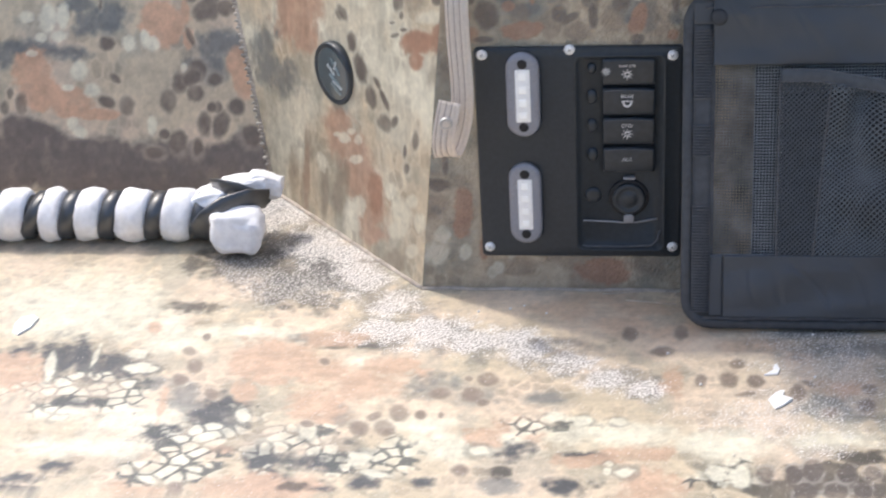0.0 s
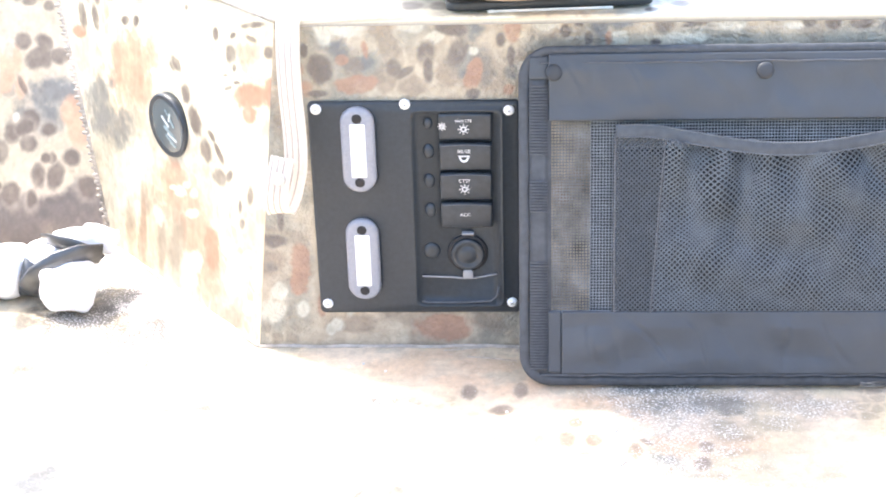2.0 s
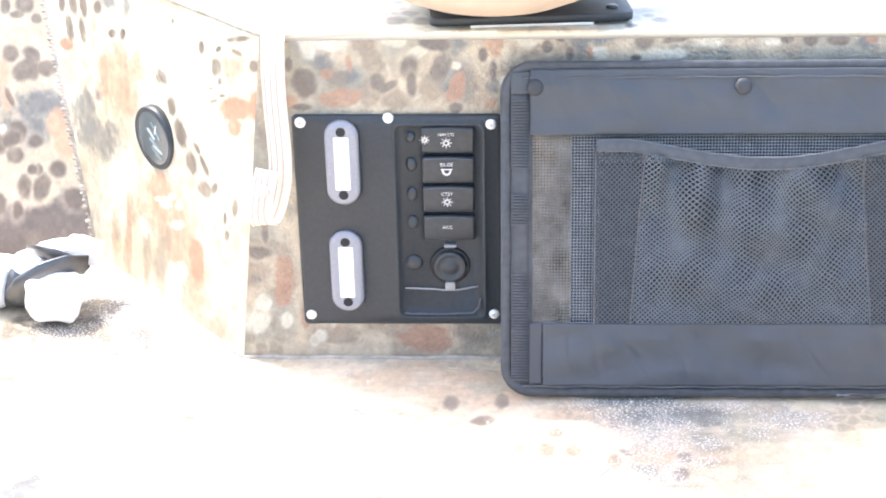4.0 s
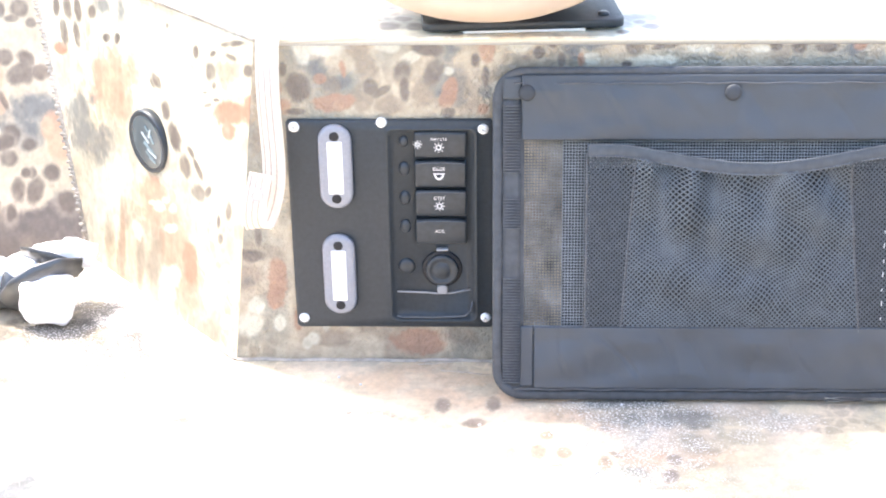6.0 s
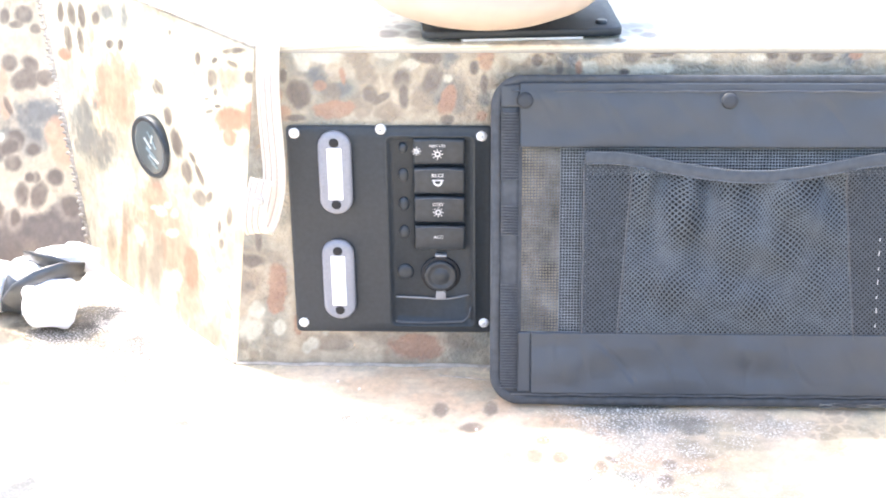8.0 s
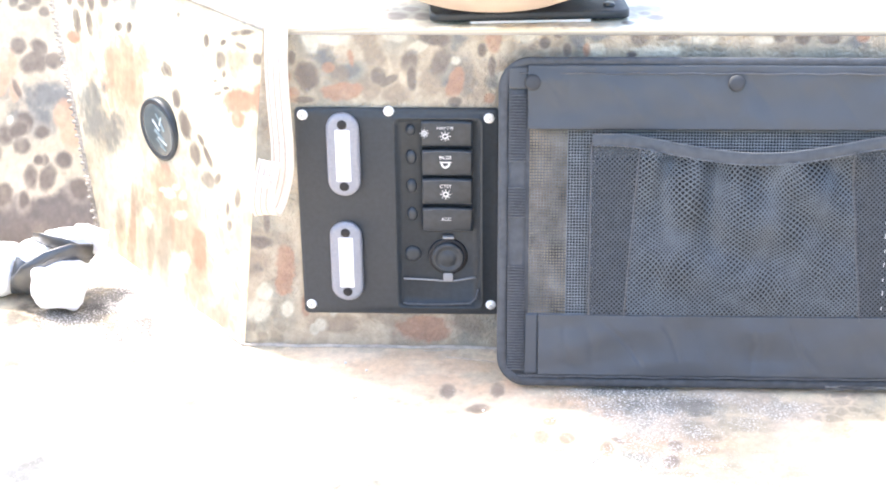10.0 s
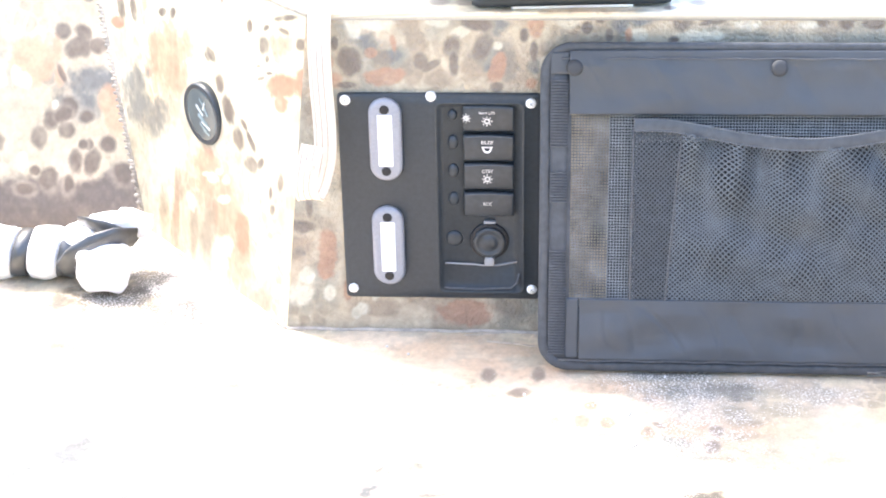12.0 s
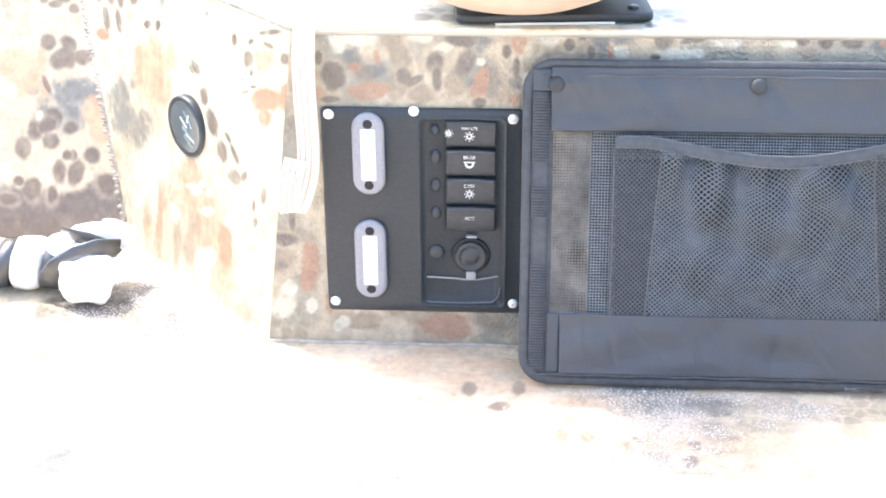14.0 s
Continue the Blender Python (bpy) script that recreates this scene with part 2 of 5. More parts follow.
OBL_CREAM = [(109, 270, 53, 30, -19), (80, 221, 47, 25, 33), (176, 242, 39, 31, 43), (40, 201, 24, 18, 71), (150, 295, 75, 36, -17), (200, 315, 65, 25, -14), (9, 226, 46, 29, -26), (57, 165, 36, 24, -30), (235, -25, 46, 27, -33), (113, 328, 48, 24, -16), (287, 112, 61, 40, -32)]
OBL_PALE = [(165, 124, 15, 6, -13), (150, 135, 11, 4, -19), (181, 123, 11, 3, -18), (135, 130, 11, 6, -24), (134, 50, 17, 11, -38), (138, 106, 14, 5, -20), (65, 92, 13, 11, -37), (42, 75, 23, 17, 26), (24, 93, 13, 7, -25), (24, 34, 15, 7, -28), (48, 51, 21, 11, -27), (190, 306, 24, 15, -21), (125, 291, 15, 8, -20), (-12, 303, 27, 7, -15), (219, 79, 12, 11, 30), (8, 74, 13, 9, -46)]
OBL_SLATE = [(358, 189, 38, 22, -23), (342, 162, 43, 19, -19), (306, 155, 39, 18, -20), (249, 330, 16, 12, -70), (294, 325, 20, 9, -15), (309, 166, 34, 16, -21), (325, 207, 15, 8, -20)]
OBL_SAGE = [(324, 83, 61, 40, -67), (300, -18, 62, 21, -22), (351, 11, 50, 28, -29), (192, 55, 49, 34, -57), (67, 23, 38, 17, -25), (361, 98, 36, 25, -48), (230, 149, 29, 16, -80)]
FRONT_DARK = [(110, 322, 14, 9, 80), (139, 320, 15, 10, 69), (89, 302, 10, 4, 33), (4, 307, 14, 11, -80), (-8, 325, 8, 4, 85), (154, 279, 7, 5, 1), (191, 316, 11, 4, 90), (256, 351, 5, 5, -7), (335, 348, 10, 10, -75), (362, 348, 9, 3, 21), (328, 329, 5, 3, -1), (369, 349, 7, 4, -2), (439, 352, 6, 5, -13), (471, 349, 7, 6, -71), (493, 348, 8, 7, -75), (-75, 117, 9, 8, 70), (-63, 127, 6, 4, -74), (-51, 123, 12, 8, 3), (-44, 146, 15, 4, 87), (78, 306, 8, 7, 88)]
FRONT_DARK_LOW = [(133, 345, 15, 7, -10), (265, 333, 7, 4, -88), (181, 333, 8, 5, 90), (2, 281, 11, 4, 1), (6, 304, 15, 12, 84), (111, 303, 13, 5, 89), (519, 346, 10, 6, -3), (243, 341, 6, 5, -87)]
FRONT_TAUPE = [(74, 325, 14, 9, 87), (98, 287, 14, 9, 1), (39, 307, 14, 10, 87), (70, 298, 15, 9, 88), (130, 299, 17, 12, -90), (166, 302, 17, 13, -88), (-58, 97, 15, 13, 11), (25, 28, 24, 10, 1), (164, 29, 18, 11, 1), (232, 340, 8, 5, -89), (67, 345, 11, 10, 12)]
FRONT_RUST = [(51, 325, 10, 3, -81), (28, 315, 6, 5, 6), (42, 290, 20, 8, 7), (-9, 286, 8, 7, 64), (193, 342, 15, 9, -90), (189, 284, 7, 7, 2), (-28, 90, 28, 11, 87), (-8, 49, 14, 5, 87), (118, 22, 28, 16, 1), (154, 299, 15, 7, 75), (-13, 305, 6, 3, 86), (551, 350, 8, 6, -73), (284, 334, 8, 4, -88)]
FRONT_PALE = [(11, 343, 15, 8, -75), (33, 345, 19, 7, 0), (95, 348, 12, 6, 0), (223, 348, 10, 9, -2), (-50, 65, 10, 9, 73), (-58, 42, 13, 12, 45), (-27, 45, 10, 7, 84), (295, 334, 9, 7, -3), (352, 333, 22, 6, 0), (202, 305, 8, 7, -90), (7, 26, 8, 7, 76), (22, 49, 11, 5, 87), (0, 20, 8, 6, 84), (398, 345, 16, 6, -1), (456, 344, 10, 4, -2), (119, 337, 9, 5, 22), (155, 322, 5, 4, 1)]
FRONT_SLATE = [(149, 345, 19, 13, 1), (155, 311, 19, 17, 4), (21, 322, 14, 13, 22), (43, 311, 16, 7, 1), (297, 350, 16, 8, -1), (275, 345, 10, 8, -87), (163, 306, 15, 11, -88), (-59, 94, 9, 7, 81), (193, 302, 8, 7, 90), (546, 344, 9, 7, -10)]
FRONT_CREAM = [(55, 340, 33, 14, 0), (70, 284, 34, 7, 0), (115, 285, 28, 8, 0), (319, 340, 33, 13, 0), (-45, 102, 24, 20, 7), (-65, 62, 27, 18, 83), (-5, 140, 26, 18, 84), (-3, 75, 40, 18, 86), (413, 348, 37, 8, -1)]
FL_PEACH = [(-208, -159, 46, 37, -26), (-153, -173, 35, 27, -14), (-110, -196, 34, 28, -17), (-144, -245, 36, 24, -71), (-174, -373, 55, 23, 0), (-470, -189, 41, 29, -28), (-87, -166, 39, 19, 0), (50, -269, 23, 18, -2), (16, -287, 21, 16, -4), (158, -306, 29, 10, 3), (167, -355, 26, 24, 16), (189, -188, 25, 11, 89), (-296, -246, 29, 4, -81), (-349, -93, 18, 8, -68), (118, -318, 30, 9, 3), (-283, -383, 31, 16, -4), (-224, -213, 19, 13, -65), (-148, -112, 35, 16, -1), (-224, -319, 16, 9, -4), (350, -193, 16, 13, 26)]
FL_SLATE = [(-474, -150, 27, 18, -41), (-431, -165, 45, 20, -64), (-399, -164, 40, 23, -61), (-357, -174, 28, 21, -36), (-275, -289, 26, 16, -8), (-244, -265, 28, 17, -67), (-231, -241, 20, 12, -69), (-127, -328, 22, 17, -13), (-167, -356, 16, 12, -9), (-179, -328, 19, 15, -48), (-393, -366, 23, 10, -2), (-369, -348, 17, 10, -8), (-390, -387, 23, 11, -4), (-380, -241, 34, 9, 1), (-81, -357, 13, 11, -21), (45, -308, 17, 12, 0), (-144, -369, 30, 12, 1), (96, -357, 22, 13, 2), (113, -310, 17, 5, 2), (-27, -356, 13, 7, 1)]
FL_BLUE = [(-128, -245, 26, 17, -72), (-31, -201, 27, 20, -4), (6, -217, 28, 20, -2), (67, -218, 23, 12, 1), (-317, -205, 16, 11, -53), (-228, -263, 25, 20, -47), (-77, -322, 15, 10, -4), (331, -223, 31, 22, 12), (358, -120, 48, 19, 3), (329, -88, 49, 13, 2), (-277, -225, 31, 16, -69), (38, -359, 15, 11, -2), (-172, -112, 24, 9, 0)]
FL_BLACK = [(273, -358, 21, 13, 6), (222, -343, 14, 8, -42), (255, -356, 14, 8, 6), (300, -339, 29, 22, 16), (341, -346, 29, 23, 23), (351, -304, 24, 13, 7), (325, -330, 29, 19, 10), (36, -339, 10, 7, 0), (-139, -369, 15, 8, -2)]
# pale cream floor areas, with sun glare put into the colour
FL_SUN_WASH = [(-441, -52, 105, 62, -10), (-487, -84, 44, 31, -36), (-307, -274, 60, 25, -1), (-343, -315, 64, 16, 1), (2, -301, 61, 20, 2), (137, -277, 65, 20, 2), (237, -287, 54, 21, 3), (-111, -219, 27, 12, 0), (-258, -103, 66, 19, 0), (-327, -116, 40, 31, -35), (-44, -266, 42, 13, 2), (-117, -156, 23, 11, -1), (316, -279, 44, 14, 3), (-396, -259, 34, 14, -2), (-176, -299, 16, 9, -3)]
FL_PEBBLE = [(-381, -223, 66, 28, -2), (-342, -227, 29, 21, -20), (-404, -255, 28, 15, -5), (-207, -300, 70, 39, -2), (-245, -320, 46, 32, -11), (-259, -343, 35, 29, -39), (-156, -293, 35, 29, -56), (-134, -297, 28, 25, -47), (-87, -322, 37, 24, -2), (-287, -353, 28, 21, -29), (-58, -312, 25, 20, -7), (-190, -285, 26, 19, -8), (96, -258, 25, 14, 2), (55, -262, 19, 14, 0), (234, -336, 26, 22, 13), (-111, -305, 31, 22, -5), (-182, -317, 26, 21, -20)]
FL_DARK = [(-98, -275, 12, 9, -70), (-75, -274, 14, 9, -75), (-65, -249, 14, 9, -75), (-87, -254, 9, 6, 64), (-44, -251, 8, 5, -79), (-30, -213, 11, 10, -48), (12, -186, 12, 10, -78), (0, -213, 14, 10, -80), (12, -228, 6, 6, -16), (-6, -185, 5, 4, -74), (3, -337, 10, 8, -75), (-154, -157, 7, 5, -59), (-288, -112, 8, 4, -80), (-253, -221, 10, 6, -53), (-298, -141, 10, 7, -55), (-284, -170, 14, 8, -67), (-292, -196, 11, 7, -63), (-244, -377, 11, 7, -61), (-25, -251, 6, 3, -81), (-148, -270, 7, 5, -23)]
FL_DARK_FAR = [(148, -95, 14, 8, -90), (199, -91, 16, 7, 88), (216, -182, 12, 6, 87), (242, -180, 15, 9, 85), (267, -181, 12, 9, 80), (251, -150, 10, 8, 76), (256, -204, 11, 5, 20), (304, -202, 16, 8, 82), (316, -184, 8, 4, -48), (364, -220, 12, 8, 75), (370, -192, 10, 7, 76), (330, -233, 8, 7, 57), (181, -127, 13, 10, 4)]
FL_SCALE_PALE = [(223, -333, 11, 8, -78), (244, -336, 14, 8, 84), (148, -336, 9, 9, 45), (131, -334, 5, 3, -90), (132, -322, 4, 4, 86), (106, -255, 9, 8, 2), (139, -255, 8, 7, 8), (-90, -324, 13, 10, -70), (-145, -281, 13, 8, -73), (80, -251, 9, 8, -3), (-433, -177, 29, 5, -73), (-393, -159, 22, 3, -84), (-351, -149, 11, 8, -45), (-338, -176, 16, 10, -13), (18, -307, 9, 8, -8), (-213, -258, 15, 8, -70), (-71, -346, 16, 5, -15)]
FL_TAN = [(21, -42, 65, 36, 0), (110, -70, 57, 39, 1), (168, -103, 34, 22, 3), (223, -124, 44, 24, 3), (277, -122, 33, 22, 6), (220, -207, 31, 19, 5), (312, -154, 21, 16, 12)]
GRIT = [(-149, 26, 54, 37, -72), (-101, -38, 41, 35, -56), (-57, -92, 47, 34, -6), (-103, -99, 41, 30, -7), (-2, -113, 46, 29, -1), (45, -129, 39, 26, 0), (85, -150, 33, 28, -1), (130, -180, 32, 24, 3), (162, -199, 21, 20, 15), (-217, 111, 60, 45, -64), (-264, 204, 60, 34, -71), (-172, 82, 45, 37, -53), (26, -107, 34, 23, -1), (-289, 188, 65, 27, -74)]
DUST = [(-248, 11, 65, 52, -44), (-192, -14, 42, 34, -44), (334, -93, 82, 13, 2), (345, -142, 64, 41, 7), (295, -234, 90, 37, 4), (-284, 52, 46, 36, -47)]
FL_RING = [(265, -333, 15, 9, 82), (289, -332, 15, 8, 82), (306, -324, 18, 9, 82), (296, -357, 15, 11, 74), (322, -356, 15, 11, 72), (344, -353, 13, 9, 73), (334, -328, 15, 9, 78), (355, -327, 13, 8, 76)]
FL_WARM = [(116, -19, 33, 14, 0), (157, -37, 41, 16, 0), (201, -88, 25, 17, 1), (232, -77, 19, 13, 2), (262, -115, 33, 13, 1), (313, -135, 15, 10, 4), (82, -43, 35, 18, -1), (141, -77, 34, 16, 0), (346, -190, 31, 13, 2), (409, -189, 31, 11, 2), (255, -77, 34, 15, 1)]
# speckled grit bed near the bag's foot, shading painted into its tone
FL_SHADE = [(369, -101, 97, 14, 2), (390, -165, 47, 22, 5), (335, -178, 22, 14, 7), (381, -198, 24, 14, 6), (449, -276, 37, 16, 5), (404, -273, 31, 18, 7), (326, -296, 30, 10, 3), (478, -122, 39, 15, 4), (311, -117, 34, 11, 3), (441, -150, 24, 14, 8), (279, -202, 27, 10, 3)]
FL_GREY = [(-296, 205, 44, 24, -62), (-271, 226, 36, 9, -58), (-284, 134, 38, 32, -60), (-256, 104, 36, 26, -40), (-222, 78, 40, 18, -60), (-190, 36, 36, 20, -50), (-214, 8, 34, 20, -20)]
# dark bed by the pole tip, with part of the pole's shadow painted in
FL_SHADED_BED = [(-290, 52, 60, 38, -9), (-235, 11, 60, 47, -23), (-202, 39, 55, 37, -69), (-189, -27, 31, 20, -6), (-321, -49, 28, 12, -3), (-134, -123, 35, 8, 1)]
DECK_DARK = [(64, 39, 14, 11, -76), (93, 39, 15, 14, -32), (121, 35, 14, 10, -83), (78, 60, 9, 8, -57), (107, 64, 10, 8, -8), (354, 34, 12, 10, 75), (325, 14, 8, 7, 53), (344, 48, 8, 7, 77), (51, 19, 8, 6, -8)]
DECK_SLATE = [(97, 49, 51, 28, -2), (69, 103, 29, 22, -7), (351, 58, 25, 22, 67), (370, 22, 17, 15, 31), (41, 39, 18, 16, -32)]
DECK_CREAM = [(22, 7, 22, 8, -1), (404, 38, 33, 20, 4), (-7, 60, 42, 23, -79)]



def hashed(i, j, k):
    h = (i.astype(np.int64) * 374761393 + j.astype(np.int64) * 668265263 + k * 1442695041) & 0x7FFFFFFF
    h = ((h ^ (h >> 13)) * 1274126177) & 0x7FFFFFFF
    return ((h ^ (h >> 16)) & 0xFFFF) / 65535.0


def value_noise(u, v, k):
    i, j = np.floor(u), np.floor(v)
    a, b = u - i, v - j
    a, b = a * a * (3 - 2 * a), b * b * (3 - 2 * b)
    n00, n10, n01, n11 = hashed(i, j, k), hashed(i + 1, j, k), hashed(i, j + 1, k), hashed(i + 1, j + 1, k)
    return (n00 * (1 - a) + n10 * a) * (1 - b) + (n01 * (1 - a) + n11 * a) * b


def clouds(u, v, k, octaves=4):
    total, amp, norm = 0, 1.0, 0
    for o in range(octaves):
        total = total + amp * value_noise(u * 2 ** o, v * 2 ** o, k + 17 * o)
        norm += amp
        amp *= 0.5
    return total / norm


def cells(u, v, k, jitter=0.75):
    """Distance to the nearest and second nearest seed, and a random number for each cell."""
    i0, j0 = np.floor(u), np.floor(v)
    f1, f2, rnd = np.full(u.shape, 9.0), np.full(u.shape, 9.0), np.zeros(u.shape)
    for di in (-1, 0, 1):
        for dj in (-1, 0, 1):
            i, j = i0 + di, j0 + dj
            shift = 0.5 * (j % 2)
            x = i + 0.5 + shift - 0.25 + jitter * (hashed(i, j, k) - 0.5)
            y = j + 0.5 + jitter * (hashed(i, j, k + 5) - 0.5)
            d = np.hypot(u - x, v - y)
            near = d < f1
            f2 = np.where(near, f1, np.minimum(f2, d))
            rnd = np.where(near, hashed(i, j, k + 9), rnd)
            f1 = np.where(near, d, f1)
    return f1, f2, rnd


def step(a, b, x):
    t = np.clip((x - a) / (b - a), 0, 1)
    return t * t * (3 - 2 * t)


def patch(u, v, spots, k, ragged=0.5, soft=0.25):
    """Soft ragged mask of elliptic patches."""
    m = np.zeros(u.shape)
    wob = clouds(u / 0.022, v / 0.022, k, 3) - 0.5 + 0.7 * (clouds(u / 0.0065, v / 0.0065, k + 91, 3) - 0.5)
    for cx, cy, rx, ry, *turn in spots:
        a = radians(turn[0]) if turn else 0.0
        reach = 1.6 * max(rx, ry) / 1000
        near = (np.abs(u - cx / 1000) < reach) & (np.abs(v - cy / 1000) < reach)
        du, dv = u[near] - cx / 1000, v[near] - cy / 1000
        along, across = du * math.cos(a) + dv * math.sin(a), dv * math.cos(a) - du * math.sin(a)
        d = np.hypot(along / (rx / 1000), across / (ry / 1000)) + ragged * wob[near] * 2
        m[near] = np.maximum(m[near], 1 - step(1 - soft, 1 + soft, d))
    return m


CREAM, PALE, PEACH, SLATE = (0.62, 0.53, 0.39), (0.80, 0.77, 0.63), (0.56, 0.36, 0.25), (0.155, 0.168, 0.175)
SLATE_BLUE, GRIT_BED = (0.17, 0.185, 0.19), (0.15, 0.15, 0.15)
CLAY, RUST, SALMON, UMBER, MOSS, TAN_PRINT = (0.54, 0.33, 0.24), (0.44, 0.25, 0.165), (0.66, 0.405, 0.265), (0.165, 0.135, 0.120), (0.60, 0.55, 0.40), (0.70, 0.58, 0.45)
SAGE, BROWN, TAUPE, WHITE = (0.36, 0.345, 0.28), (0.125, 0.095, 0.075), (0.30, 0.24, 0.18), (0.88, 0.87, 0.84)


def painted_wall(u, v, seed, ground, layers, dark, dark_ink=(0.15, 0.125, 0.11), tint=(1.0, 1.0, 1.0), streak=0.0, brush=0.0, aspect=1.2, pebbles=(), pebble_size=0.0125, light=(), rings=()):
    """Soft airbrushed print: cloudy ground of two inks, feathered patches, then dark scales with a pale halo."""
    def mix(c, col, m):
        return c * (1 - m[:, None]) + np.array(col)[None, :] * m[:, None]

    c = np.zeros((u.size, 3)) + np.array(ground[0])
    c = mix(c, ground[1], step(0.38, 0.64, clouds(u / 0.055, v / 0.075, seed)))
    c = mix(c, ground[2], 0.55 * step(0.52, 0.68, clouds(u / 0.030, v / 0.042, seed + 3)))
    # faint ghost scales under the print
    w = 0.25 * (clouds(u / 0.02, v / 0.02, seed + 40) - 0.5)
    f1, f2, rnd = cells(u / 0.016 + w, v / (0.016 * aspect) + w, seed + 41)
    ghost = step(0.08, 0.30, f2 - f1) * (rnd > 0.45) * step(0.46, 0.60, clouds(u / 0.045, v / 0.05, seed + 44))
    c = mix(c, ground[3], 0.40 * ghost)
    c = mix(c, ground[1], 0.22 * step(0.20, 0.02, f2 - f1) * step(0.40, 0.55, clouds(u / 0.05, v / 0.05, seed + 47)))
    for n, (col, spots, amount, ragged, soft) in enumerate(layers):
        c = mix(c, col, amount * patch(u, v, spots, seed + 31 + n, ragged, soft) * (0.75 + 0.5 * clouds(u / 0.012, v / 0.018, seed + 60 + n, 3)).clip(0, 1))
    if pebbles:
        w = 0.5 * (clouds(u / 0.025, v / 0.02, seed + 50) - 0.5)
        f1, f2, rnd = cells(u / (pebble_size * 1.35) + w, v / (pebble_size * 1.15) + w, seed + 51, 0.9)
        where = patch(u, v, pebbles, seed + 52, 0.9, 0.25)
        body = step(0.10, 0.26, f2 - f1 + 0.10 * (clouds(u / 0.006, v / 0.006, seed + 57, 2) - 0.5)) * (rnd > 0.22)
        c = mix(c, (0.10, 0.11, 0.105), 0.92 * where * (1 - body) * (0.35 + 0.65 * step(0.38, 0.55, clouds(u / 0.03, v / 0.03, seed + 53))))
        c = mix(c, PALE, where * body * (0.22 + 0.68 * ((rnd * 7.3) % 1.0)))
    if rings:
        outer, inner = patch(u, v, [(cx, cy, rx * 1.12, ry * 1.12, turn) for cx, cy, rx, ry, turn in rings], seed + 58, 0.2, 0.12), patch(u, v, [(cx, cy, rx * 0.86, ry * 0.86, turn) for cx, cy, rx, ry, turn in rings], seed + 58, 0.2, 0.12)
        c = mix(c, (0.42, 0.39, 0.35), 0.7 * np.clip(outer - inner, 0, 1) * step(0.35, 0.6, clouds(u / 0.014, v / 0.014, seed + 59)))
        c = mix(c, (0.14, 0.12, 0.11), 0.7 * inner)
    if light:
        wide = [(cx, cy, rx * 1.25 + 1, ry * 1.25 + 1, turn) for cx, cy, rx, ry, turn in light]
        c = mix(c, (0.16, 0.165, 0.15), 0.55 * patch(u, v, wide, seed + 55, 0.6, 0.4))
        c = mix(c, PALE, 0.80 * patch(u, v, light, seed + 56, 0.5, 0.22))
    for group in dark:
        wide = [(cx, cy, rx * 1.30 + 1, ry * 1.30 + 1, turn) for cx, cy, rx, ry, turn in group]
        c = mix(c, ground[1], 0.32 * patch(u, v, wide, seed + 70, 0.25, 0.35))
        m = patch(u, v, group, seed + 71, 0.24, 0.30)
        c = mix(c, dark_ink, m * (0.55 + 0.60 * clouds(u / 0.016, v / 0.018, seed + 72, 4)).clip(0, 0.95))
    fine, mid = clouds(u / 0.006, v / 0.007, seed + 80, 3), clouds(u / 0.024, v / 0.020, seed + 81, 3)
    c = c * (0.70 + 0.34 * fine + 0.26 * mid)[:, None]
    if streak:
        c = c * (1 + streak * (clouds(u / 0.008, v / 0.12, seed + 83, 3) - 0.5))[:, None]
    if brush:
        c = c * (1 + brush * (clouds(u / 0.05, v / 0.008, seed + 85, 4) - 0.5))[:, None]
    return np.clip(c * np.array(tint), 0.01, 0.95)


# ---- mesh helpers ----


def link(name, me, material, parent=None, label=""):
    ob = new(name, me)
    if material:
        me.materials.append(material)
    if parent is not None:
        ob.parent = parent
    if label:
        ob["label"] = label
    return ob


def smooth(me, on=True):
    me.polygons.foreach_set("use_smooth", [on] * len(me.polygons))


def part(name, bm, material, parent, label="", shade=True):
    me = bpy.data.meshes.new(name)
    bmesh.ops.recalc_face_normals(bm, faces=bm.faces)
    bm.to_mesh(me)
    bm.free()
    smooth(me, shade)
    return link(name, me, material, parent, label)


def thing(name, at=(0, 0, 0), label="", category="", group="", kind=""):
    ob = new(name)
    ob.empty_display_size = 0.02
    ob.location = at
    return tagged(ob, label, category, group, kind)


